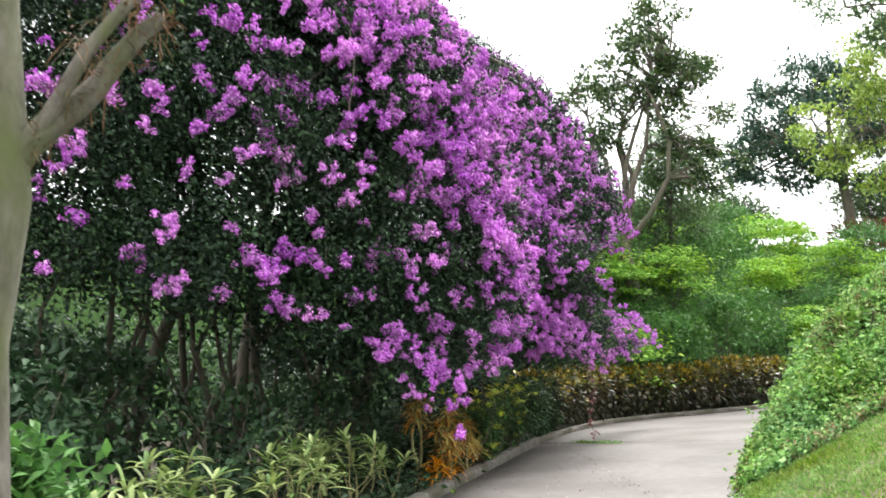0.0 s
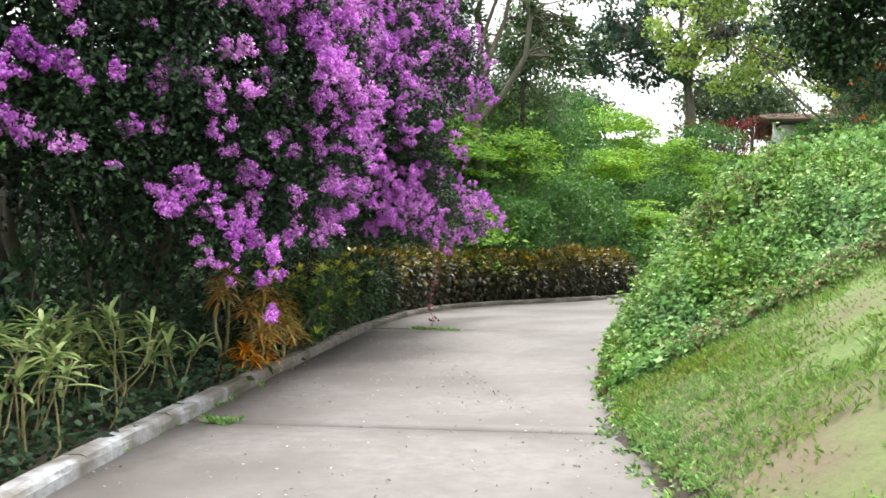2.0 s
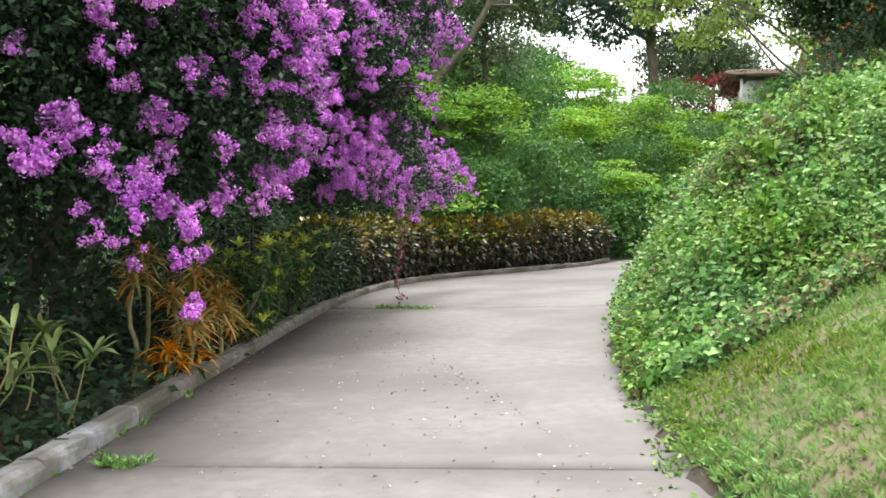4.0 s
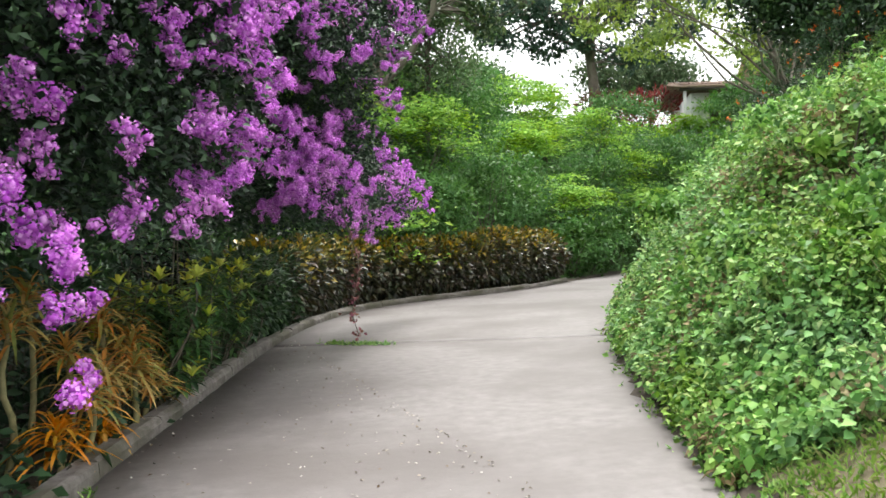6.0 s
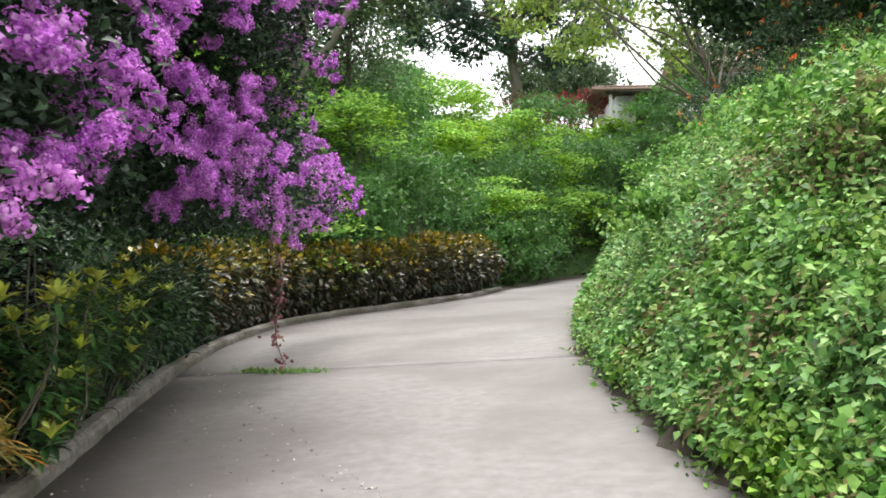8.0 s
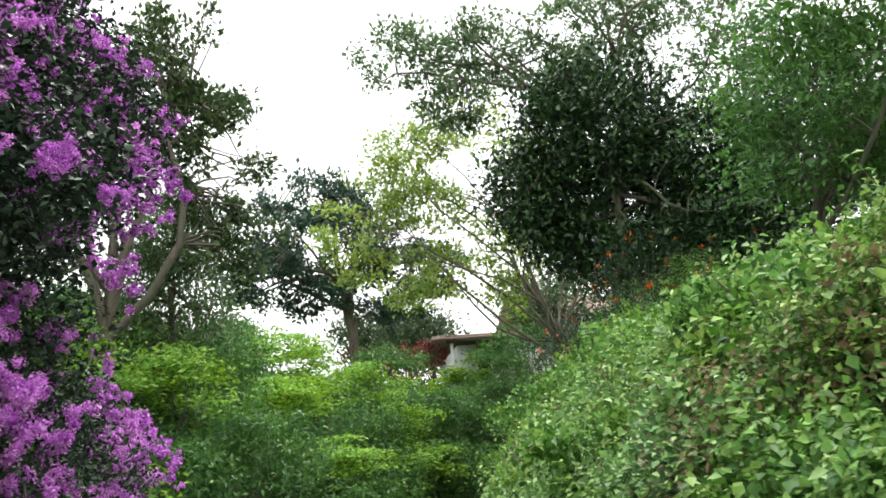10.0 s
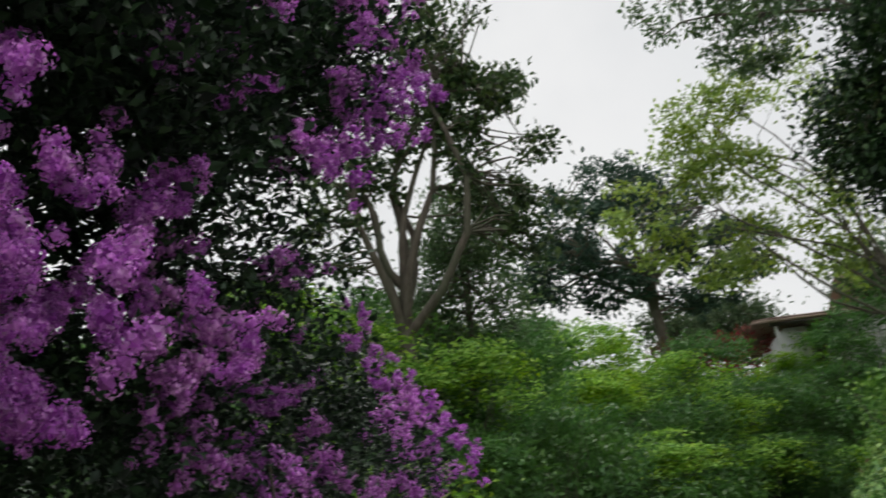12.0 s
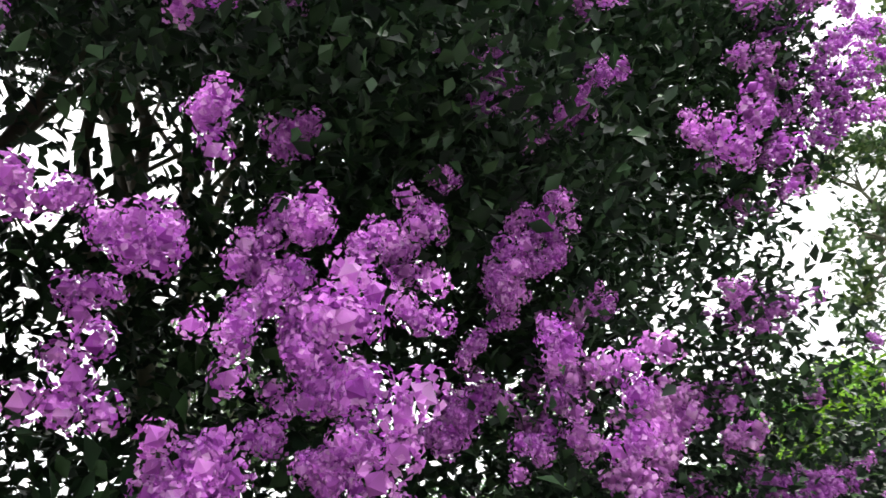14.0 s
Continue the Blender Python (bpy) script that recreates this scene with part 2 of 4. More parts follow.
def straps(P, D, length, width, droop=0.5, seg=4, up=None):
    """Long arching leaves: a folded ribbon of several joints each."""
    n = len(P)
    D = unit(D)
    z = np.array([0.0, 0, 1])
    side = unit(np.cross(D, z + 1e-3))
    L, Wd = np.broadcast_to(length, n)[:, None], np.broadcast_to(width, n)[:, None]
    dr = np.broadcast_to(droop, n)[:, None]
    rows = []
    for s in np.linspace(0, 1, seg + 1):
        c = P + D * L * s - z * dr * L * s * s
        w = Wd * (0.35 + 1.3 * s) * (1 - s) ** 0.6 if s > 0 else Wd * 0.35
        w = w * 0.5 if s < 1 else Wd * 0.01
        rows.append(np.stack([c + side * w + z * w * 0.5, c, c - side * w + z * w * 0.5], 1))
    V = np.stack(rows, 1).reshape(-1, 3)
    k = np.arange(n)[:, None] * (3 * (seg + 1))
    F = []
    for s in range(seg):
        o = s * 3
        F += [k + [o, o + 3, o + 4, o + 1], k + [o + 1, o + 4, o + 5, o + 2]]
    return V, np.concatenate(F)


def join(parts):
    vs, fs, off = [], [], 0
    for v, f in parts:
        vs.append(v)
        fs.append(f + off)
        off += len(v)
    return np.concatenate(vs), np.concatenate(fs)


def tube(path, radii, sides=8):
    path = np.asarray(path, float)
    n = len(path)
    radii = np.broadcast_to(radii, n)
    tang = unit(np.gradient(path, axis=0))
    ref = np.array([0.31, 0.77, 0.2])
    a = unit(np.cross(tang, ref))
    b = np.cross(tang, a)
    ang = np.linspace(0, 2 * np.pi, sides, endpoint=False)
    ring = a[:, None] * np.cos(ang)[None, :, None] + b[:, None] * np.sin(ang)[None, :, None]
    V = (path[:, None] + ring * radii[:, None, None]).reshape(-1, 3)
    F = []
    for i in range(n - 1):
        for j in range(sides):
            k = (j + 1) % sides
            F.append((i * sides + j, i * sides + k, (i + 1) * sides + k, (i + 1) * sides + j))
    return V, np.array(F)


def bend(p0, p1, sag=0.0, wobble=0.1, n=7):
    p0, p1 = np.asarray(p0, float), np.asarray(p1, float)
    s = np.linspace(0, 1, n)[:, None]
    c = p0 + (p1 - p0) * s
    size = wobble * np.linalg.norm(p1 - p0) * 0.16
    c = c + rng.normal(size=3) * size * np.sin(np.pi * s) + rng.normal(size=3) * size * 0.5 * np.sin(2 * np.pi * s) + rng.normal(size=3) * size * 0.25 * np.sin(3 * np.pi * s)
    c[:, 2] += sag * np.sin(np.pi * s[:, 0])
    return c


# ---- plan: the lane's two edges and the lie of the land ----
LEFT = np.array([(-2.4, -30), (-2.0, 0), (-1.6, 5), (-1.18, 7.9), (-0.9, 9.15), (-0.4, 10.8), (0.25, 13.4), (0.75, 15.0), (1.25, 16.9), (2.3, 20.4),
                 (3.45, 23.5), (5.0, 26.2), (6.8, 27.8), (9.0, 28.5), (11.0, 29.6), (13.7, 32.2), (17.5, 35.0), (24.0, 37.0), (40.0, 36.0)])
RIGHT = np.array([(2.3, -30), (2.35, 0), (2.45, 5), (2.6, 6.9), (2.85, 8.6), (3.15, 9.6), (3.75, 11.1), (4.9, 13.8), (7.0, 18.2), (9.2, 21.5),
                  (13.0, 26.8), (16.6, 30.6), (20.0, 32.4), (26.0, 33.2), (40.0, 32.0)])


def along(line, step=0.25):
    """Evenly spaced points of a smoothed line, with its direction."""
    d = np.r_[0, np.cumsum(np.linalg.norm(np.diff(line, axis=0), axis=1))]
    s = np.arange(0, d[-1], step)
    p = np.stack([np.interp(s, d, line[:, 0]), np.interp(s, d, line[:, 1])], 1)
    for _ in range(6):
        p[2:-2] = (p[:-4] + p[1:-3] + p[2:-2] + p[3:-1] + p[4:]) / 5
    return p, unit(np.gradient(p, axis=0))


LP, LT = along(LEFT)
RP, RT = along(RIGHT)


def off_line(xy, P, T):
    """Signed distance from a line: positive to its right."""
    xy = np.asarray(xy, float)
    out = np.empty(len(xy))
    for k in range(0, len(xy), 4000):
        q = xy[k:k + 4000]
        d = q[:, None] - P[None]
        i = np.argmin((d ** 2).sum(-1), axis=1)
        t, e = T[i], q - P[i]
        dist = np.linalg.norm(e, axis=1)
        out[k:k + 4000] = np.where(t[:, 1] * e[:, 0] - t[:, 0] * e[:, 1] > 0, dist, -dist)
    return out


def step01(a, b, v):
    s = np.clip((v - a) / (b - a), 0, 1)
    return s * s * (3 - 2 * s)


def lane_z(x):
    return 0.044 * np.clip(x, -6, 20)


def land(x, y):
    """Height of the ground: the lane's plane, the bank beside it and the hillside beyond."""
    x, y = np.atleast_1d(np.asarray(x, float)), np.atleast_1d(np.asarray(y, float))
    xy = np.stack([x, y], 1)
    pr, pl = off_line(xy, RP, RT), -off_line(xy, LP, LT)
    z = lane_z(x)
    p = np.maximum(pr, 0)
    lawn = 0.55 * np.minimum(p, 4.5) + 0.2 * np.clip(p - 4.5, 0, 10)
    steep = 1.85 * (1 - np.exp(-p / 1.4)) + 0.16 * np.minimum(p, 14) + 0.85 * np.clip(p - 1.5, 0, 4.5) * step01(18.0, 27.0, y)
    far = step01(10.5, 13.5, y - 0.25 * p)
    z = z + lawn * (1 - far) + steep * far
    q = np.maximum(pl - 1.2, 0)
    z = z + step01(25.0, 32.0, y + 0.35 * np.maximum(x, -10)) * 9.3 * (1 - np.exp(-q / 6.5))
    inside = (pr < 0.05) & (pl < 0.05)
    return np.where(inside, z - 0.08, z + 0.01)


def land1(x, y):
    return float(land([x], [y])[0])


# ---- ground: one sheet to the horizon ----
def axis(lo, hi, fine, far):
    core = np.arange(lo, hi, fine)
    out = [hi]
    st = fine
    while out[-1] < far:
        st *= 1.25
        out.append(out[-1] + st)
    back = [lo]
    st = fine
    while back[-1] > -far:
        st *= 1.25
        back.append(back[-1] - st)
    return np.r_[np.array(back[:0:-1]), core, np.array(out)]


gx, gy = axis(-8, 22, 0.3, 1500), axis(-4, 46, 0.3, 1500)
GX, GY = np.meshgrid(gx, gy)
gz = land(GX.ravel(), GY.ravel())
rough_bit = np.array([noise.noise((a * 0.9, b * 0.9, 0)) for a, b in zip(GX.ravel(), GY.ravel())])
gpr, gpl = off_line(np.stack([GX.ravel(), GY.ravel()], 1), RP, RT), -off_line(np.stack([GX.ravel(), GY.ravel()], 1), LP, LT)
gz = gz + 0.07 * rough_bit * ((gpr > 0.3) | (gpl > 0.6))
idx = np.arange(len(gx) * len(gy)).reshape(len(gy), len(gx))
gf = np.stack([idx[:-1, :-1], idx[:-1, 1:], idx[1:, 1:], idx[1:, :-1]], -1).reshape(-1, 4)
ground = mesh_object("ground", np.stack([GX.ravel(), GY.ravel(), gz], 1), gf, LAWN_SOIL, smooth=True, kind="structure")
tagged(ground, "grassy hillside ground with bare earth patches", "ground")
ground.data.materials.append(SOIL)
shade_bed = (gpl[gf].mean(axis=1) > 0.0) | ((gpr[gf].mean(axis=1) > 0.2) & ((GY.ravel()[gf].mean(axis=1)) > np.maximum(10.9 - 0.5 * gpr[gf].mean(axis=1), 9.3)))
ground.data.materials.append(UNDERGROWTH)
lane_bed = (gpl[gf].mean(axis=1) < 0.1) & (gpr[gf].mean(axis=1) < 0.1)
slope = (gpl[gf].mean(axis=1) > 1.0) & (GY.ravel()[gf].mean(axis=1) + 0.35 * GX.ravel()[gf].mean(axis=1) > 25)
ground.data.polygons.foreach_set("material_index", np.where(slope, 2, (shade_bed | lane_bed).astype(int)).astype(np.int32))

# ---- lane: concrete slabs with joints between them ----
def slab(y0, y1, skew0, skew1):
    """One concrete slab of the lane between two joints; skew0, skew1: how far the right end of each joint lies back."""
    rows = []
    for s in np.linspace(0, 1, max(4, int((y1 - y0) / 0.35))):
        ya = y0 + (y1 - y0) * s
        lx = np.interp(ya, LP[:, 1][: np.argmax(LP[:, 1])], LP[:, 0][: np.argmax(LP[:, 1])])
        yb = ya - skew0 - (skew1 - skew0) * s
        rx = np.interp(yb, RP[:, 1][: np.argmax(RP[:, 1])], RP[:, 0][: np.argmax(RP[:, 1])])
        for w in np.linspace(0, 1, 9):
            x, y = lx + (rx + 0.25 - lx) * w, ya + (yb - ya) * w
            rows.append((x, y, lane_z(x)))
    V = np.array(rows)
    n = len(V) // 9
    k = np.arange(n * 9).reshape(n, 9)
    F = np.stack([k[:-1, :-1], k[:-1, 1:], k[1:, 1:], k[1:, :-1]], -1).reshape(-1, 4)
    edge = np.r_[k[0], k[1:, -1], k[-1, -2::-1], k[-2:0:-1, 0]]
    low = V[edge] - [0, 0, 0.12]
    m = len(V)
    e2 = np.arange(len(edge)) + m
    S = np.stack([edge, e2, np.roll(e2, -1), np.roll(edge, -1)], -1)
    return np.concatenate([V, low]), np.concatenate([F, S])


lane = root("road", 1.0, 10.0, 0.0, "worn pale concrete lane curving between planted beds", "road", kind="structure")
lane.location = (0, 0, 0)
CUTS = [(-28.0, 0.6), (-8.0, 0.8), (1.6, 1.2), (10.45, 1.5), (20.1, 2.35), (34.4, 3.2)]
for (a, sa), (b, sb) in zip(CUTS[:-1], CUTS[1:]):
    V, F = slab(a + (0.011 if a == 10.45 else 0.0015), b - (0.011 if b == 10.45 else 0.0015), sa, sb)
    mesh_object("slab", V, F, CONCRETE, lane)
V = np.array([(x, y, lane_z(x)) for x, y in ((16.6, 34.42), (18.1, 31.22), (20, 32.2), (25, 32.9), (30, 33.0), (30, 37), (19, 35.6))])
V = np.concatenate([V, V - [0, 0, 0.1]])
me = bpy.data.meshes.new("slab")
me.from_pydata([tuple(v) for v in V], [], [tuple(range(7))] + [(i, i + 7, (i + 1) % 7 + 7, (i + 1) % 7) for i in range(7)])
me.materials.append(CONCRETE)
far_slab = new("slab", me)
far_slab.parent = lane

# ---- kerb: rounded cast concrete sections along the bed ----
kerb = root("kerb", 0, 0, 0, "weathered low concrete kerb with chipped rounded edge", "kerb", kind="structure")
sel = np.where((LP[:, 1] > -2) & (LP[:, 0] < 13.5))[0]
prof = np.array([(-0.20, -0.12), (-0.20, 0.10), (-0.17, 0.135), (-0.05, 0.14), (-0.01, 0.12), (0.005, 0.08), (0.01, -0.06)])
for start in range(0, len(sel) - 4, 6):
    seg = sel[start:start + 7]
    pts, tan = LP[seg].copy(), LT[seg]
    if len(pts) < 3:
        break
    pts[0] += tan[0] * 0.004
    pts[-1] -= tan[-1] * 0.004
    nor = np.stack([tan[:, 1], -tan[:, 0]], 1)
    jit = rng.normal(size=(len(pts), len(prof))) * 0.006
    V = np.zeros((len(pts), len(prof), 3))
    lift = rng.normal() * 0.006
    for j, (o, h) in enumerate(prof):
        xy = pts + nor * (o + jit[:, j:j + 1])
        V[:, j, :2], V[:, j, 2] = xy, lane_z(xy[:, 0]) + h + lift + jit[:, j] * 0.7
    k = np.arange(V.shape[0] * V.shape[1]).reshape(V.shape[:2])
    F = [f for f in np.stack([k[:-1, :-1], k[:-1, 1:], k[1:, 1:], k[1:, :-1]], -1).reshape(-1, 4)]
    me = bpy.data.meshes.new("kerb_stone")
    me.from_pydata([tuple(v) for v in V.reshape(-1, 3)], [], [tuple(int(i) for i in f) for f in F] + [tuple(int(i) for i in k[0]), tuple(int(i) for i in k[-1][::-1])])
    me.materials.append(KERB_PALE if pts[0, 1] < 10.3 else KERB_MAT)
    st = new("kerb_stone", me)
    st.parent = kerb


# ---- bougainvillea: a tall mound of climbing stems draped over the bed and the kerb ----
B_A, B_D, B_N = np.array([-0.25, 10.0]), np.array([0.447, 0.894]), np.array([0.894, -0.447])
PROF_Z = np.array([0.6, 1.4, 2.2, 3.2, 4.8, 6.4, 8.0, 9.4, 10.4, 10.8])
PROF_O = np.array([-1.0, -0.4, -0.1, 0.0, -0.05, -0.4, -1.5, -3.1, -4.9, -6.4])
U_Z = np.array([0.6, 1.5, 1.8, 2.4, 2.9, 3.2, 3.5, 3.9, 4.2, 4.5, 4.9, 6.5, 8.0, 9.5, 11.0])
U_MAX = np.array([7.5, 9.0, 10.0, 15.1, 12.9, 10.4, 8.0, 7.0, 8.0, 9.9, 10.6, 10.8, 10.2, 9.0, 7.2])
CAP_U, CAP_R = 2.6, 5.6


def bush_surface(w, z, depth):
    """Points of the mound. w runs along its face in metres, below nought round its near end; depth goes inwards."""
    o = np.interp(z, PROF_Z, PROF_O) - depth
    lump = np.array([noise.noise((a * 0.55, b * 0.7, 3.1)) for a, b in zip(w, z)])
    o = o + 0.35 * lump - 0.7 * np.exp(-((w - 4.5) / 3.2) ** 2)
    umax = np.interp(z, U_Z, U_MAX)
    uu = CAP_U + np.clip(w, 0, None) * (umax - CAP_U) / 12.4
    o = o - 0.65 * step01(7.0, 9.6, uu) * (1 - step01(3.9, 4.8, z))
    u = np.clip(w, 0, None) * 1.0
    theta = np.clip(-w / CAP_R, 0, 1.9)
    pivot = B_A + B_D * CAP_U + B_N * -CAP_R
    r = (CAP_R + o)[:, None]
    cap = pivot + (B_N * np.cos(theta)[:, None] - B_D * np.sin(theta)[:, None]) * r
    face = B_A + B_D * (CAP_U + u * (umax - CAP_U)[:] / 12.4)[:, None] + B_N * o[:, None]
    # the far end turns in behind
    back = np.clip((u - 10.5) / 1.9, 0, 1)
    face = face - B_N * (back ** 2 * 0.7)[:, None]
    xy = np.where((w < 0)[:, None], cap, face)
    nrm = np.where((w < 0)[:, None], B_N * np.cos(theta)[:, None] - B_D * np.sin(theta)[:, None], B_N + B_D * back[:, None] * 1.2)
    N = np.concatenate([nrm, np.interp(z, PROF_Z, np.linspace(-0.2, 1.4, len(PROF_Z)))[:, None]], 1)
    return np.concatenate([xy, z[:, None]], 1), unit(N)


def low_edge(w):
    return np.interp(w, [-9, -5, -2.5, -0.5, 0.5, 2.5, 5, 9, 12.4], [3.0, 2.6, 2.0, 1.6, 1.85, 2.15, 2.15, 2.05, 2.1])


def mound_samples(n, w0=-10.0, w1=12.4, ztop=10.8, power=1.0):
    w = rng.uniform(w0, w1, n)
    lo = low_edge(w)
    z = lo + (ztop - lo) * rng.uniform(0, 1, n) ** power
    return w, z


boug = root("bougainvillea", -1.2, 14.5, land1(-1.2, 14.5), "towering bougainvillea draped in magenta-purple bracts over dark leaves", "flowering shrub")
ROOT_INV = Matrix.Translation(-Vector(boug.location))


def bush_part(name, V, F, mat, kind="", label="", smooth=False):
    ob = mesh_object(name, V - np.array(boug.location), F, mat, boug, label, smooth, kind)
    return ob


# stems
stems = []
for k in range(9):
    bx, by = -3.0 + rng.uniform(-2.0, 1.9), 14.6 + rng.uniform(-2.2, 4.5)
    base = np.array([bx, by, land1(bx, by) - 0.1])
    w, z = np.array([rng.uniform(-7, 11)]), np.array([rng.uniform(5.5, 9.8)])
    tip, _ = bush_surface(w, z, np.array([0.5]))
    mid_p = base * 0.55 + tip[0] * 0.45 + np.array([0, 0, 1.8])
    path = np.concatenate([bend(base, mid_p, 0, 0.5, 6)[:-1], bend(mid_p, tip[0], 0.6, 0.5, 6)])
    V, F = tube(path, np.linspace(rng.uniform(0.06, 0.12), 0.02, len(path)), 7)
    bush_part("stem", V, F, BARK, smooth=True)
    for _ in range(5):
        i = rng.integers(4, len(path) - 1)
        w, z = np.array([rng.uniform(-8, 12)]), np.array([rng.uniform(2.5, 9.5)])
        tip2, _ = bush_surface(w, z, np.array([0.15]))
        if np.linalg.norm(tip2[0] - path[i]) < 6.5:
            stems.append(tube(bend(path[i], tip2[0], 0.5, 0.5, 7), np.linspace(0.03, 0.008, 7), 5))
V, F = join(stems)
bush_part("branching", V, F, BARK, "stuff")
# thin stems seen below the near end
for k in range(16):
    w = np.array([rng.uniform(-8.5, 1.5)])
    p, _ = bush_surface(w, low_edge(w) + 0.8, np.array([rng.uniform(1.9, 3.6)]))
    bx, by = p[0, 0] + rng.uniform(-0.6, 0.6), p[0, 1] + rng.uniform(-0.2, 0.8)
    path = bend((bx, by, land1(bx, by) - 0.05), p[0] + [0, 0, 1.0], 0, 0.6, 8)
    V, F = tube(path, np.linspace(rng.uniform(0.03, 0.075), 0.02, 8), 6)
    bush_part("stem", V, F, BARK, smooth=True)

def open_spot(w, z, deep=0.0):
    """Where the mound is thin enough for the sky to show through, in patches that reach right through it."""
    zz = z - 0.75 * deep
    u = CAP_U + np.clip(w, 0, None) * (np.interp(z, U_Z, U_MAX) - CAP_U) / 12.4
    g = np.array([noise.noise((p * 0.5, q * 0.55, 31.0)) + 0.3 * noise.noise((p * 1.7, q * 1.7, 8.0)) for p, q in zip(w, zz)])
    bare = 0.6 * np.exp(-((w - 3.9) / 1.2) ** 2 - ((zz - 3.6) / 1.3) ** 2)
    bare = bare + 0.9 * np.exp(-(np.abs(u - 5.7 - 0.36 * deep) / (0.4 + 0.18 * deep)) ** 4 - (np.abs(z - 2.95 - 0.8 * deep) / (0.45 + 0.42 * deep)) ** 4)
    return (g + bare > 0.32 + 0.35 * step01(7.0, 9.5, w)) & (zz > 2.0)


# leaves in tufts, thick near the face and thinner inside
def tufts(centres, normals, per, spread, leaf, wide, hang=0.2):
    n = len(centres)
    P = np.repeat(centres, per, axis=0) + rng.normal(size=(n * per, 3)) * spread
    D = np.repeat(normals, per, axis=0) * 0.7 + rng.normal(size=(n * per, 3)) * 0.8
    D[:, 2] -= hang
    L = leaf * rng.uniform(0.6, 1.3, n * per)
    f = np.repeat(normals, per, axis=0) * 0.6 + [0, 0, 0.8]
    return blades(P, D, L, L * wide, face=f)


w, z = mound_samples(5600)
thin = open_spot(w, z) & (rng.uniform(size=len(w)) < 0.96)
w, z = w[~thin], z[~thin]
C, N = bush_surface(w, z, np.abs(rng.normal(size=len(w))) * 0.45)
V, F = tufts(C, N, 52, (0.16, 0.16, 0.16), 0.07, 0.55)
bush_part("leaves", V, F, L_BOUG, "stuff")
w, z = mound_samples(8200)
deep = rng.uniform(0.6, 3.0, len(w))
thin = open_spot(w, z, deep)
w, z, deep = w[~thin], z[~thin], deep[~thin]
C, N = bush_surface(w, z, deep)
V, F = tufts(C, N, 31, (0.2, 0.2, 0.2), 0.105, 0.58)
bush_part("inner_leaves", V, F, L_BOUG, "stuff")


def bract_cluster(seed, n=150, r=0.085, petal=(0.026, 0.042)):
    """A flower head: many papery bracts laid over a few round lobes."""
    g = np.random.default_rng(seed)
    lobes = g.normal(size=(6, 3)) * [0.55, 0.55, 0.6] * r
    d = unit(g.normal(size=(n, 3)))
    P = lobes[g.integers(0, 6, n)] + d * (r * g.uniform(0.45, 0.7, n))[:, None]
    L = g.uniform(*petal, n)
    lie = np.cross(d, g.normal(size=(n, 3)))
    P = P - unit(lie) * (L * 0.5)[:, None]
    petals = blades(P, unit(lie) + d * 0.25, L, L * 0.95, 0.2, 0.0, d, 0.35)
    # a tight knot of folded bracts fills each lobe
    knot = np.array([(0, 0, 1), (1, 0, 0), (0, 1, 0), (-1, 0, 0), (0, -1, 0), (0, 0, -1)]) * r * 0.4
    tri = np.array([(0, 1, 2), (0, 2, 3), (0, 3, 4), (0, 4, 1), (5, 2, 1), (5, 3, 2), (5, 4, 3), (5, 1, 4)])
    return join([petals] + [(knot * g.uniform(0.85, 1.15, (6, 1)) + c, tri) for c in lobes])


heads = [bract_cluster(50 + k, 50, 0.085, (0.036, 0.058)) for k in range(8)]
mid_heads = [bract_cluster(50 + k, 120, 0.085, (0.024, 0.042)) for k in range(8)]
fine_heads = [bract_cluster(50 + k, 330, 0.085, (0.016, 0.028)) for k in range(8)]
# heads stand in bunches with dark leaves between them; each bunch trails along its shoot
w, z = mound_samples(13000, -9.5, 12.4, 10.6, 1.05)
stretch = np.where(w < 0, 1.0, (np.interp(z, U_Z, U_MAX) - CAP_U) / 12.4)
room = 0.275 + 0.03 * step01(5.0, 9.0, w) - 0.05 * step01(3.6, 5.0, z) + 0.10 * np.array([noise.noise((p * 0.6, q * 0.7, 9.0)) for p, q in zip(w, z)]) + np.clip(-w - 2.5, 0, 6) * 0.06
flat = np.stack([w * stretch, z * 0.9], 1)
chosen = []
for k in np.where(~open_spot(w, z) | (rng.uniform(size=len(w)) < np.where((z > 3.8) | (np.abs(w) < 2.6), 0.8, 0.22)))[0]:
    if not chosen or np.min(np.linalg.norm(flat[chosen] - flat[k], axis=1)) > room[k]:
        chosen.append(k)
w, z = w[chosen], z[chosen]
C, N = bush_surface(w, z, rng.uniform(-0.25, 0.3, len(w)))
spots = []
for c, nrm, at_w in zip(C, N, w):
    trail = unit(np.array([rng.normal() * 0.7, rng.normal() * 0.7, -rng.uniform(0.2, 1.1)]))
    m = int(rng.choice([1, 2, 3, 5, 7, 10, 13], p=[0.16, 0.2, 0.2, 0.17, 0.14, 0.09, 0.04]))
    for q in range(m):
        off = trail * 0.05 * (q - m * 0.4) + rng.normal(size=3) * 0.055 + nrm * 0.03 * rng.uniform(0, 2)
        spots.append((*(c + off), rng.uniform(0.5, 0.9) * (1.0 if at_w < 7 else 0.85)))
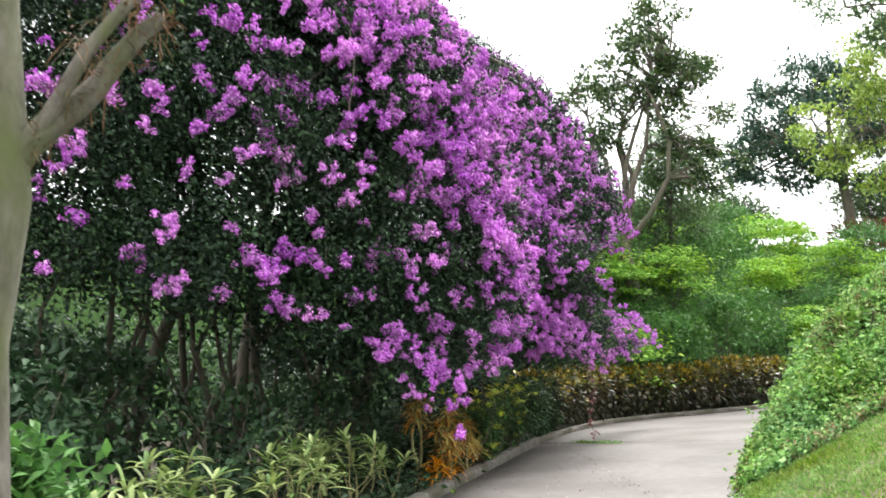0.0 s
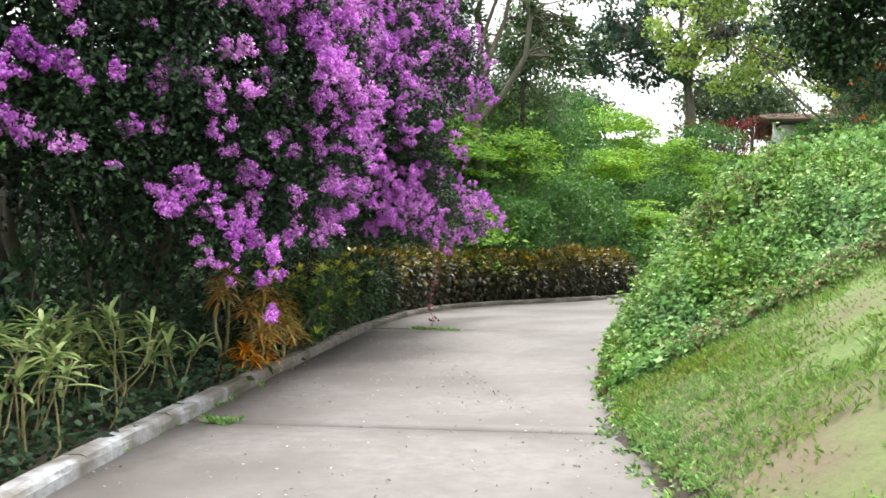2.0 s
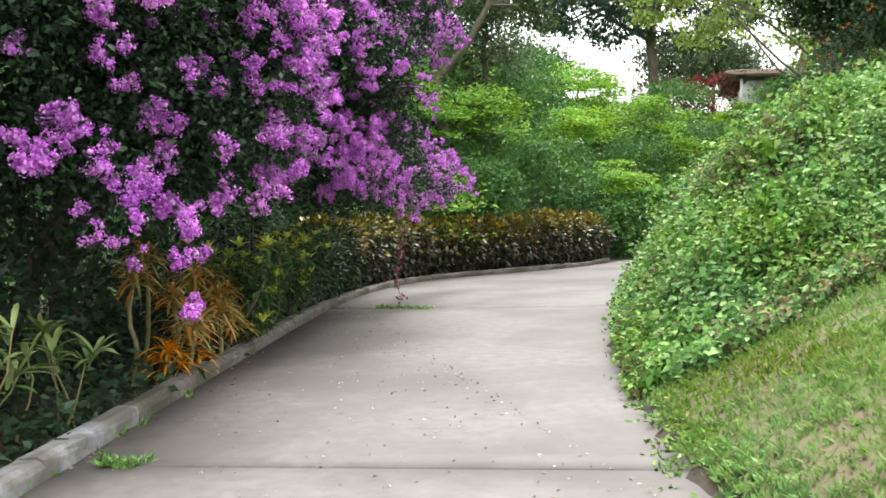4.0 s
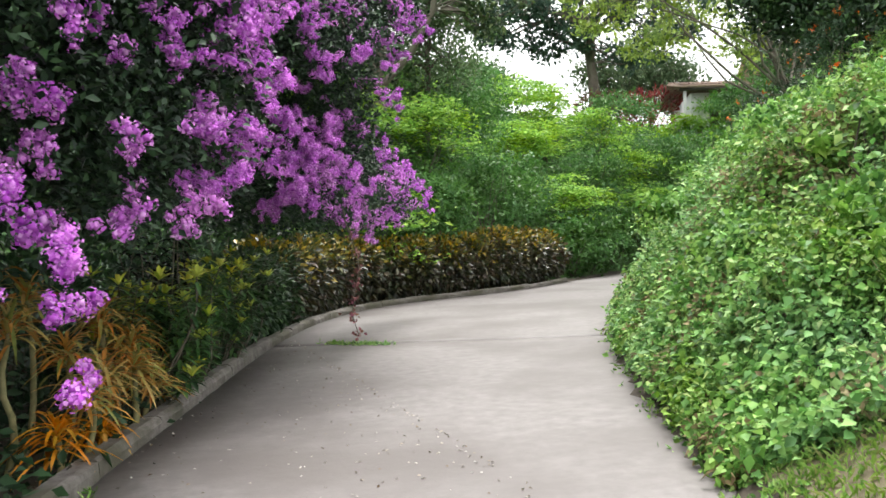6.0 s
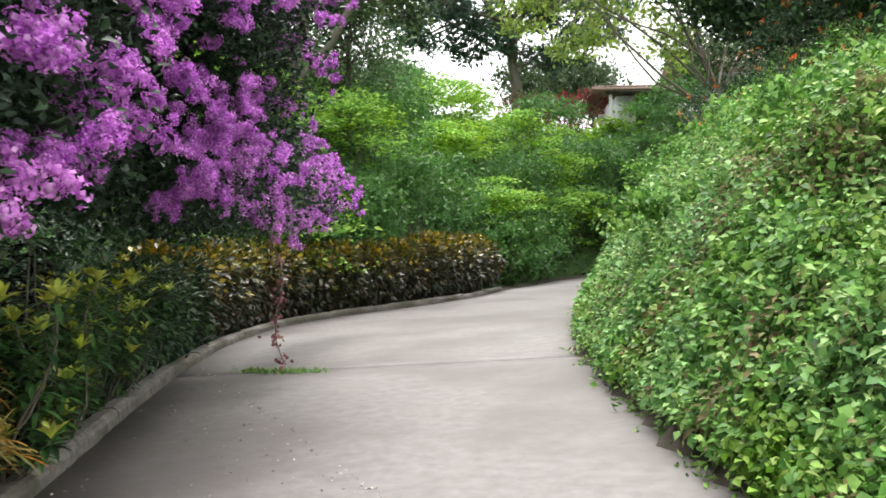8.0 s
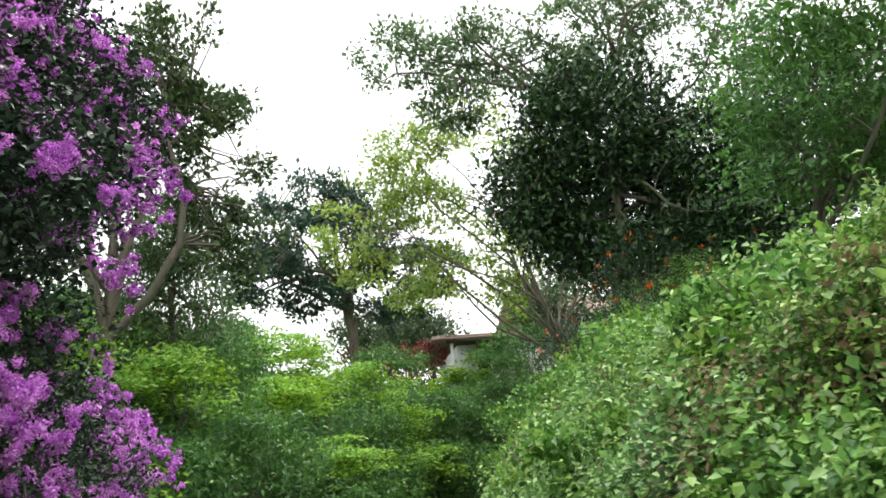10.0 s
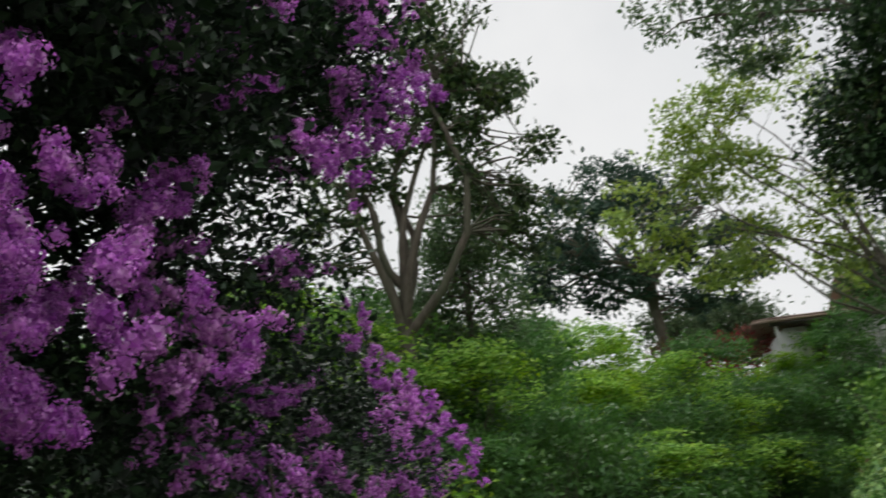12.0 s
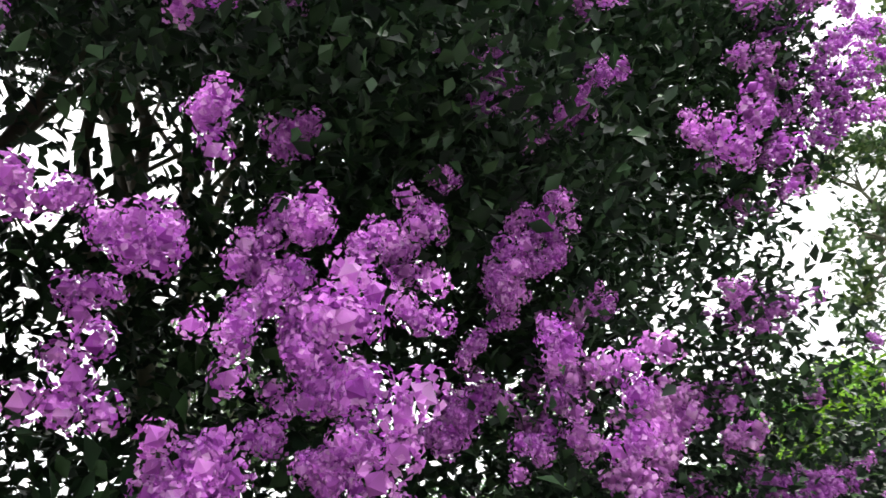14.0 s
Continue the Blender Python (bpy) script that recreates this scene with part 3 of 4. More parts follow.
# sprays hanging over the lane at their known tips
for tx, ty, tz in ((3.5, 19.4, 1.79), (3.2, 18.9, 1.9), (6.0, 23.9, 2.45), (5.7, 23.3, 2.7), (5.3, 22.4, 2.9), (4.38, 19.4, 4.85), (4.1, 19.0, 5.1), (0.21, 11.2, 0.95), (0.32, 10.7, 1.35), (0.1, 11.0, 1.6), (2.5, 15.57, 2.2), (2.9, 16.05, 2.25)):
    for q in range(7):
        spots.append((tx - 0.11 * q + rng.normal() * 0.08, ty - 0.09 * q + rng.normal() * 0.12, tz + 0.10 * q + rng.normal() * 0.06, rng.uniform(0.55, 0.9)))
spots = np.array(spots)
order = np.argsort(np.minimum(np.linalg.norm(spots[:, :3] - [0.8, 8.6, 1.6], axis=1) * 1.3, np.linalg.norm(spots[:, :3] - [2.9, 14.4, 2.2], axis=1)))
head_meshes = []
for V, F in fine_heads:
    me = bpy.data.meshes.new("flower_cluster")
    me.from_pydata([tuple(v) for v in V.tolist()], [], [tuple(f) for f in F.tolist()])
    me.materials.append(F_BOUG)
    head_meshes.append(me)
rest = []
for rank, i in enumerate(order):
    x, y, zz, s = spots[i]
    rot = Euler(rng.uniform(-3, 3, 3))
    if rank < 300:
        ob = new("flower_cluster", head_meshes[i % 8])
        ob.parent = boug
        ob.matrix_basis = ROOT_INV @ Matrix.LocRotScale((x, y, zz), rot, (s, s, s))
    else:
        V, F = mid_heads[i % 8] if rank < 2200 else heads[i % 8]
        rest.append((V @ np.array(rot.to_matrix()).T * s + [x, y, zz], F))
V, F = join(rest)
bush_part("flower_mass", V, F, F_BOUG, "stuff")
# one long withered spray that hangs almost to the ground
path = bend((3.05, 18.7, 2.2), (3.18, 18.3, 0.42), 0, 0.3, 9)
V, F = tube(path, np.linspace(0.012, 0.005, 9), 5)
bush_part("hanging_spray", V, F, BARK)
P = path[rng.integers(2, 9, 120)] + rng.normal(size=(120, 3)) * 0.04
V, F = blades(P, rng.normal(size=(120, 3)), 0.06, 0.05)
bush_part("withered_bracts", V, F, leaf_material("withered_bract", [(0.20, 0.07, 0.10), (0.30, 0.14, 0.14), (0.16, 0.10, 0.06)], 0.8, 0.2, 0.1), "stuff")


# ---- trees ----
def tree(name, base, trunk_top, blobs, material, label, leaf=0.16, per=40, tufts_n=260, girth=0.22, bark=BARK, limbs=9, lean=0.2, spread=0.45, category="tree"):
    """A tapered trunk, limbs that reach into the crown, twigs, and a crown of many tufts of leaves with gaps.
    blobs: (x, y, z, rx, ry, rz, share) of the crown's masses."""
    base, top = np.array(base, float), np.array(trunk_top, float)
    t = root(name, *base, label, category)
    o = np.array(t.location)
    path = bend(base - [0, 0, 0.2], top, 0, lean, 9)
    rad = np.linspace(girth, girth * 0.5, 9)
    rad[0] *= 1.35
    V, F = tube(path - o, rad, 10)
    mesh_object("trunk", V, F, bark, t, smooth=True)
    share = np.array([b[6] for b in blobs], float)
    which = rng.choice(len(blobs), tufts_n, p=share / share.sum())
    B = np.array([b[:6] for b in blobs])[which]
    d = unit(rng.normal(size=(tufts_n, 3))) * (rng.uniform(0.25, 1.0, tufts_n) ** 0.5)[:, None]
    C = B[:, :3] + d * B[:, 3:6]
    twigs = []
    ends = C[rng.choice(tufts_n, limbs, replace=False)]
    tips = []
    for e in ends:
        s = path[rng.integers(5, 9)]
        q = bend(s, e, 0.12 * np.linalg.norm(e - s), 0.6, 8)
        V, F = tube(q - o, np.linspace(girth * 0.42, girth * 0.08, 8), 7)
        mesh_object("limb", V, F, bark, t, smooth=True)
        tips.append(q)
    tips = np.concatenate(tips)
    for c in C:
        s = tips[np.argmin(np.linalg.norm(tips - c, axis=1) + rng.uniform(0, 0.6, len(tips)))]
        if 0.2 < np.linalg.norm(c - s) < 4.5:
            twigs.append(tube(bend(s, c, 0.1, 0.5, 5) - o, np.linspace(girth * 0.12, girth * 0.03, 5), 4))
    if twigs:
        V, F = join(twigs)
        mesh_object("twig_work", V, F, bark, t, kind="stuff")
    V, F = tufts(C, unit(d * 0.6 + [0, 0, 0.4]), per, np.array([1, 1, 0.6]) * spread, leaf, 0.55)
    mesh_object("crown", V - o, F, material, t, kind="stuff")
    return t


# broad dark tree on the crest
z0 = land1(27.2, 55.0)
tree("shade_tree", (27.2, 55.0, z0), (26.6, 55.2, 16.0), [(26, 55, 18.3, 6.0, 4.5, 2.6, 5), (21.5, 56, 16.0, 3.0, 3, 1.8, 2), (30.5, 53, 16.5, 3.2, 3, 1.9, 2), (25, 55, 21.0, 3.6, 3.4, 1.8, 2), (24, 55, 14.6, 2.2, 2.2, 0.9, 0.8), (29, 54, 14.2, 2.2, 2, 0.9, 0.8)],
     L_BLUE_HAZED, "broad dark blue-green shade tree on the crest", 0.34, 60, 270, 0.42, BARK, 16, 0.15, 0.34)
# light yellow-green tree reaching over from the bank
z0 = land1(26.8, 37.0)
tree("light_tree", (26.8, 37.0, z0), (25.6, 38.0, 11.5), [(19.4, 42.2, 14.2, 1.6, 1.6, 1.5, 1.6), (21.0, 41.4, 15.6, 1.8, 1.8, 1.3, 2), (22.8, 40.2, 15.0, 2.0, 1.8, 1.4, 2), (22.1, 40.6, 17.8, 2.2, 2.0, 1.2, 2), (24.2, 39.0, 18.8, 2.4, 2.2, 1.4, 2), (24.5, 38.8, 13.6, 1.5, 1.5, 1.0, 1), (20.4, 42.0, 12.6, 1.2, 1.2, 0.9, 0.8), (27.0, 37.0, 16.5, 2.4, 2.2, 1.6, 1.6), (25.6, 38.0, 12.0, 1.6, 1.6, 1.0, 1.2), (23.2, 40.0, 12.0, 2.0, 1.8, 1.2, 2.2), (25.4, 38.6, 10.6, 1.7, 1.5, 1.1, 1.6), (21.6, 41.0, 10.9, 1.2, 1.2, 0.8, 0.9)],
     L_YEL, "light yellow-green spreading tree with thin curved limbs", 0.27, 34, 240, 0.15, BARK, 14, 0.35, 0.3)
# dense dark tree on top of the bank
z0 = land1(18.9, 26.0)
tree("dense_tree", (18.9, 26.0, z0), (18.9, 26.0, 11.0), [(19.3, 26.6, 12.0, 2.6, 2.2, 2.2, 5), (17.6, 27.8, 10.2, 1.2, 1.2, 1.6, 2), (20.8, 24.6, 10.2, 2.0, 2.0, 2.4, 4), (19.6, 27.4, 9.0, 1.9, 1.2, 1.3, 2.5), (22.2, 24.6, 9.2, 2.2, 2.0, 2.2, 3.5), (23.5, 22.0, 10.5, 2.6, 2.6, 3.2, 4), (20.6, 23.2, 7.4, 1.8, 1.4, 1.3, 2.5), (19.2, 25.0, 7.6, 1.6, 1.2, 1.0, 1.6)],
     L_DENSE, "dense dark green tree on top of the bank", 0.2, 84, 700, 0.19, BARK_MOSS, 14, 0.12, 0.42)
# airy tree whose boughs reach out above it
z0 = land1(23.6, 27.0)
tree("airy_tree", (23.6, 27.0, z0), (22.4, 27.8, 13.4), [(16.7, 32.2, 16.8, 1.8, 1.8, 0.9, 1.6), (18.8, 30.4, 16.6, 2.0, 1.8, 1.0, 2), (17.8, 31.0, 14.6, 1.4, 1.4, 0.8, 1), (21.3, 27.8, 17.0, 2.2, 2.0, 1.4, 2.4), (23.2, 25.2, 15.6, 2.4, 2.2, 1.6, 2.4), (20.0, 28.6, 14.6, 1.6, 1.6, 0.9, 1.2)],
     L_AIRY, "airy tree with long boughs over the bank", 0.2, 44, 250, 0.2, BARK, 16, 0.3, 0.26)
z0 = land1(17.4, 19.4)
tree("leafy_tree", (17.4, 19.4, z0), (17.2, 19.2, z0 + 3.4), [(17.0, 18.8, 8.6, 2.0, 2.0, 2.2, 4), (16.4, 17.6, 10.4, 2.0, 2.0, 1.2, 2), (18.6, 18.0, 7.4, 1.8, 1.8, 1.8, 2)],
     L_MID, "tall leafy tree shading the bank", 0.17, 50, 260, 0.14, BARK, 10, 0.2, 0.36)
# slender forked tree behind the hedge
z0 = land1(7.6, 33.9)
tree("forked_tree", (7.7, 33.9, z0), (7.5, 33.9, 8.2), [(10.0, 33.2, 12.6, 1.7, 1.7, 2.6, 3), (8.2, 34, 14.3, 1.8, 1.8, 1.8, 2.4), (6.2, 34, 12.4, 1.7, 1.7, 2.0, 1.6), (10.9, 33, 9.6, 1.2, 1.2, 1.2, 1), (5.6, 34.2, 9.6, 1.2, 1.2, 1.2, 0.7), (9.2, 33.4, 16.2, 1.5, 1.5, 1.2, 1.2)],
     L_FORK, "slender forked tree with an airy crown behind the hedge", 0.23, 38, 240, 0.32, BARK, 8, 0.2, 0.22)
# drooping dense green tree beside it
z0 = land1(10.2, 37.4)
tree("drooping_tree", (10.2, 37.4, z0), (10.2, 37.4, z0 + 4.0), [(10.2, 37.3, z0 + 3.3, 1.9, 1.9, 2.0, 4), (10.3, 37.3, z0 + 5.6, 1.5, 1.5, 1.6, 3), (9.0, 37.5, z0 + 2.0, 1.2, 1.2, 1.4, 1.2)],
     L_AIRY, "dense drooping grey-green tree", 0.18, 52, 220, 0.16, BARK, 8, 0.1, 0.42)
# paler trees farther off
for fx, fy, h in ((18.0, 70, 5.0), (38, 66, 8), (2, 58, 8), (-8, 52, 9), (-16, 44, 9), (-13, 34, 8), (-22, 30, 9), (-14, 22, 7), (33, 44, 7), (44, 52, 9), (17.5, 60, 4.5), (22, 62, 5), (32, 62, 6), (36, 60, 6), (11, 54, 4.0)):
    z0 = land1(fx, fy)
    tree("far_tree", (fx, fy, z0), (fx, fy, z0 + h * 0.55), [(fx, fy, z0 + h * 0.65, h * 0.34, h * 0.34, h * 0.28, 3), (fx + h * 0.2, fy, z0 + h * 0.5, h * 0.22, h * 0.22, h * 0.2, 1), (fx - h * 0.2, fy, z0 + h * 0.8, h * 0.2, h * 0.2, h * 0.16, 1)],
         L_FAR, "pale green tree in the hazy distance", 0.34, 26, 110, 0.2, BARK, 6, 0.1, 0.7)
# lichened tree beside the lane at the start, with a low bough
t0 = root("lichened_tree", -2.35, 4.5, land1(-2.35, 4.5), "pale lichen-covered tree trunk with a low bough", "tree")
o = np.array(t0.location)
path = np.array([(-2.42, 4.55, -0.2), (-2.38, 4.5, 0.8), (-2.42, 4.5, 1.8), (-2.36, 4.48, 2.6), (-2.45, 4.5, 3.6), (-2.6, 4.5, 5.2), (-2.7, 4.6, 7.0)])
V, F = tube(path - o, np.array([0.21, 0.16, 0.125, 0.15, 0.105, 0.10, 0.05]), 14)
mesh_object("trunk", V, F, BARK_MOSS, t0, smooth=True)
for p1, r in (((-1.62, 4.73, 3.72), 0.095), ((-1.2, 5.2, 4.6), 0.05), ((-3.2, 5.0, 4.6), 0.06)):
    q = bend((-2.38, 4.48, 2.7), p1, 0.05, 0.5, 8)
    V, F = tube(q - o, np.linspace(r, r * 0.5, 8), 8)
    mesh_object("bough", V, F, BARK_MOSS, t0, smooth=True)
    P = q[rng.integers(1, 8, 260)] + rng.normal(size=(260, 3)) * 0.06
    V, F = straps(P, rng.normal(size=(260, 3)) + [0, 0, 0.3], rng.uniform(0.06, 0.18, 260), 0.014, 0.4, 3)
    mesh_object("air_plants", V - o, F, L_RUST, t0, kind="stuff")
C = np.array([-2.2, 5.0, 5.6]) + rng.normal(size=(60, 3)) * [0.8, 0.8, 0.6]
V, F = tufts(C, unit(rng.normal(size=(60, 3))), 20, 0.2, 0.09, 0.55)
mesh_object("crown", V - o, F, L_MID, t0, kind="stuff")
# trunks that stand inside the mound
for bx, by, tx, ty, r in ((-1.3, 18.3, -1.45, 18.1, 0.15), (-1.9, 19.4, -1.2, 19.8, 0.10), (-3.6, 15.2, -3.2, 15.4, 0.14), (-4.6, 12.6, -4.2, 13.0, 0.12)):
    z0 = land1(bx, by)
    tree("support_tree", (bx, by, z0), (tx, ty, 7.4), [(tx, ty, 9.2, 1.6, 1.6, 1.5, 3), (tx + 1.0, ty - 0.4, 8.0, 1.0, 1.0, 0.8, 1)], L_DARK, "dark bare-stemmed tree inside the flowering mound", 0.10, 24, 50, r, BARK, 8, 0.25, 0.3)


# ---- hedge of golden croton along the far kerb ----
def shrub(name, x, y, h, r, materials, label, leaf, wide, n, stems_n=6, category="shrub", group="", z=None, flat=1.0, hang=0.1, layers=False, clumps=0):
    z0 = land1(x, y) if z is None else z
    t = root(name, x, y, z0, label, category, group)
    st = []
    for _ in range(stems_n):
        a, q = rng.uniform(0, 6.28), rng.uniform(0.3, 0.9)
        st.append(tube(bend((0, 0, -0.05), (np.cos(a) * r * q, np.sin(a) * r * q, h * rng.uniform(0.6, 0.95)), 0, 0.4, 5), np.linspace(0.022, 0.006, 5), 5))
    V, F = join(st)
    mesh_object("stem_work", V, F, BARK, t, kind="stuff")
    d = unit(rng.normal(size=(n, 3)))
    rad = rng.uniform(0.35, 1.0, n) ** 0.4
    if clumps:
        cd = unit(rng.normal(size=(clumps, 3)) + [0, 0, 0.35])
        cc = cd * [r, r, h * 0.5] * rng.uniform(0.55, 1.0, (clumps, 1)) + [0, 0, h * 0.52]
        P = cc[rng.integers(0, clumps, n)] + rng.normal(size=(n, 3)) * np.array([1, 1, 0.6]) * r * 0.2
    else:
        P = d * rad[:, None] * [r, r, h * 0.5] + [0, 0, h * 0.52]
    P += np.array([noise.noise_vector(tuple(p * 2.2 + [x, y, 0])) for p in P]) * 0.22 * min(r, h)
    if layers and clumps:
        P = cc[rng.integers(0, clumps, n)] + rng.normal(size=(n, 3)) * np.array([1, 1, 0.16]) * r * 0.27
        P[:, 2] -= 0.10 * np.linalg.norm(P[:, :2], axis=1)
        D = np.concatenate([unit(rng.normal(size=(n, 2))), rng.normal(size=(n, 1)) * 0.15 - 0.1], 1)
    elif layers:
        P[:, 2] = np.round(P[:, 2] / 0.34) * 0.34 + rng.normal(size=n) * 0.04 - 0.08 * np.linalg.norm(P[:, :2], axis=1)
        D = np.concatenate([unit(rng.normal(size=(n, 2))), rng.normal(size=(n, 1)) * 0.12], 1)
    else:
        D = d + rng.normal(size=(n, 3)) * 0.5 + [0, 0, 0.35 - hang]
    L = leaf * rng.uniform(0.6, 1.25, n)
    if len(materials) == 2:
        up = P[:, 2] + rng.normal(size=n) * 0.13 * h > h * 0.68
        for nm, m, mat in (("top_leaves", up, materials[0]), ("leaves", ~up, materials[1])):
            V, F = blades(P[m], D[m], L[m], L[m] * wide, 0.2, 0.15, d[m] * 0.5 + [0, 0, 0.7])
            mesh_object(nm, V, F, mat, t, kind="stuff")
    else:
        V, F = blades(P, D, L, L * wide, 0.2, 0.1, d * 0.4 + [0, 0, 0.8], 0.5)
        mesh_object("leaves", V, F, materials[0], t, kind="stuff")
    return t


def beside(line_p, line_t, y=None, i=None, out=0.5):
    """A place beside a line: out metres to its left."""
    if i is None:
        i = int(np.argmin(np.abs(line_p[:, 1] - y)))
    n = np.array([-line_t[i, 1], line_t[i, 0]])
    return line_p[i] + n * out


first = int(np.argmin(np.abs(LP[:, 1] - 22.6)))
last = int(np.argmin(np.abs(LP[:, 0] - 13.4)))
for i in range(first, last + 1, 4):
    for out in (0.75,):
        p = beside(LP, LT, i=i, out=out + rng.uniform(-0.06, 0.06))
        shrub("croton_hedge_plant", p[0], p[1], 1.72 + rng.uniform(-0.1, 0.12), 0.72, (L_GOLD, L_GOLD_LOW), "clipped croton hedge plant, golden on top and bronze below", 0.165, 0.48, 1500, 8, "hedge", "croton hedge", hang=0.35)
# green croton with yellow tips under the flowers
def croton_bush(x, y, h, r, dark=False):
    """Upright stems, each ending in whorls of broad glossy leaves; the youngest leaves are yellow."""
    z0 = land1(x, y)
    t = root("dark_croton_bush" if dark else "croton_bush", x, y, z0, "dark glossy bronze-leaved croton" if dark else "green croton bush with yellow young leaves behind the kerb", "shrub", "" if dark else "crotons behind the kerb")
    old, young, st = [], [], []
    for k in range(18):
        a, q = rng.uniform(0, 6.28), rng.uniform(0.2, 1.1)
        top = np.array([np.cos(a) * r * q, np.sin(a) * r * q, h * rng.uniform(0.25, 1.0)])
        path = bend((top[0] * 0.3, top[1] * 0.3, -0.05), top, 0, 0.4, 6)
        st.append(tube(path, np.linspace(0.014, 0.007, 6), 5))
        n = 22
        a, e = np.arange(n) * 2.4 + rng.uniform(0, 0.6, n), rng.uniform(-0.35, 0.55, n)
        D = np.stack([np.cos(a) * np.cos(e), np.sin(a) * np.cos(e), np.sin(e)], 1)
        P = top - np.linspace(0, 1, n)[:, None] * (top - path[3]) * 0.9
        old.append(straps(P, D, rng.uniform(0.14, 0.22, n), rng.uniform(0.055, 0.085, n), rng.uniform(0.1, 0.5, n), 3))
        n = int(rng.integers(6, 10))
        a, e = np.arange(n) * 6.28 / n + rng.uniform(0, 0.5, n), rng.uniform(0.5, 1.2, n)
        D = np.stack([np.cos(a) * np.cos(e), np.sin(a) * np.cos(e), np.sin(e)], 1)
        if rng.uniform() < 0.9:
            young.append(straps(np.repeat(top[None], n, 0), D, rng.uniform(0.13, 0.20, n), 0.065, 0.2, 3))
    V, F = join(st)
    mesh_object("stem_work", V, F, BARK, t, kind="stuff")
    V, F = join(old)
    mesh_object("leaves", V, F, L_CROTON_DARK if dark else L_CROTON, t, kind="stuff")
    if young and not dark:
        V, F = join(young)
        mesh_object("young_leaves", V, F, L_YOUNG, t, "yellow-green young leaves", kind="stuff")


for y in np.arange(14.9, 19.8, 0.42):
    p = beside(LP, LT, y=y, out=0.22 + rng.uniform(0, 0.3))
    croton_bush(p[0], p[1], rng.uniform(0.9, 1.75), 0.48)
for y in np.arange(19.6, 22.5, 0.55):
    p = beside(LP, LT, y=y, out=0.42 + rng.uniform(0, 0.2))
    shrub("leafy_bush", p[0], p[1], rng.uniform(1.3, 1.7), 0.55, (L_DENSE,), "dark leafy bush behind the kerb", 0.13, 0.45, 700, 6, "shrub", "bushes behind the kerb", hang=0.4)
p = beside(LP, LT, y=16.0, out=0.4)
croton_bush(p[0], p[1], 1.75, 0.34, True)
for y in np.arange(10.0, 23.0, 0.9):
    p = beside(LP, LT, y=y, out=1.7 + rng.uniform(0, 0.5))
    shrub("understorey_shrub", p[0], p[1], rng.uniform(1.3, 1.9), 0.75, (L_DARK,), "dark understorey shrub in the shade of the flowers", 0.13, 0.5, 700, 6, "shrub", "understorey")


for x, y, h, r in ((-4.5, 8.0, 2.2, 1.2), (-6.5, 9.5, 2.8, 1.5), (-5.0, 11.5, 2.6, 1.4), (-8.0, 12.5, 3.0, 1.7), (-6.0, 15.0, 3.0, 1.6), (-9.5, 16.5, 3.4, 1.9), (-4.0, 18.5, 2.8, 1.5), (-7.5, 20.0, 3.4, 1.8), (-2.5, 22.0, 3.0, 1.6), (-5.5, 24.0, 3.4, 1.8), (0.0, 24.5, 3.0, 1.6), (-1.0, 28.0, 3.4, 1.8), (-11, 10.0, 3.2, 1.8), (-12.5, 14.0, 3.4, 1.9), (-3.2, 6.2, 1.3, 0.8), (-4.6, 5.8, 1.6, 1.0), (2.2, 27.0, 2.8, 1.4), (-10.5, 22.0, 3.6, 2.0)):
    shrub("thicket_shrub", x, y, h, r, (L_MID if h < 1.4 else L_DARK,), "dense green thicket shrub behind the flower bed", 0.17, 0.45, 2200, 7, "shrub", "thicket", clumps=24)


# low dark leaves added over the bed's soil to stand in for its shadow
n = 14000
k = rng.integers(int(np.argmin(np.abs(LP[:, 1] - 1.0))), int(np.argmin(np.abs(LP[:, 1] - 24.0))), n)
q = 0.25 + rng.uniform(0, 1, n) ** 1.4 * 4.0
XY = LP[k] + np.stack([-LT[k, 1], LT[k, 0]], 1) * q[:, None] + rng.normal(size=(n, 2)) * 0.12
P = np.concatenate([XY, (land(XY[:, 0], XY[:, 1]) + rng.uniform(0, 1, n) ** 2 * 0.35)[:, None]], 1)
L = rng.uniform(0.06, 0.15, n)
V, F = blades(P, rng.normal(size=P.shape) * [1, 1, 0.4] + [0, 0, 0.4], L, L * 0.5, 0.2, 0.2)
tagged(mesh_object("bed_shadow_leaves", V, F, L_DARK, kind="stuff"), "low dark leaves added over the soil of the bed in place of its shadow", "ground cover")


# ---- strap-leaved orange plants ----
def strap_plant(x, y, h, mat, n, label):
    z0 = land1(x, y)
    t = root("strap_leaved_plant", x, y, z0, label, "plant", "strap-leaved plants by the kerb")
    V, F = tube(bend((0, 0, -0.05), (0.02, 0.03, h), 0, 0.4, 6), np.linspace(0.028, 0.02, 6), 7)
    mesh_object("stem", V, F, STALK, t, smooth=True)
    a, e = rng.uniform(0, 6.28, n), rng.uniform(0.0, 1.25, n)
    D = np.stack([np.cos(a) * np.cos(e), np.sin(a) * np.cos(e), np.sin(e)], 1)
    P = np.array([0.02, 0.03, h]) + rng.normal(size=(n, 3)) * [0.015, 0.015, 0.07]
    V, F = straps(P, D, rng.uniform(0.24, 0.42, n), 0.042, rng.uniform(0.3, 0.85, n), 5)
    mesh_object("leaves", V, F, mat, t)


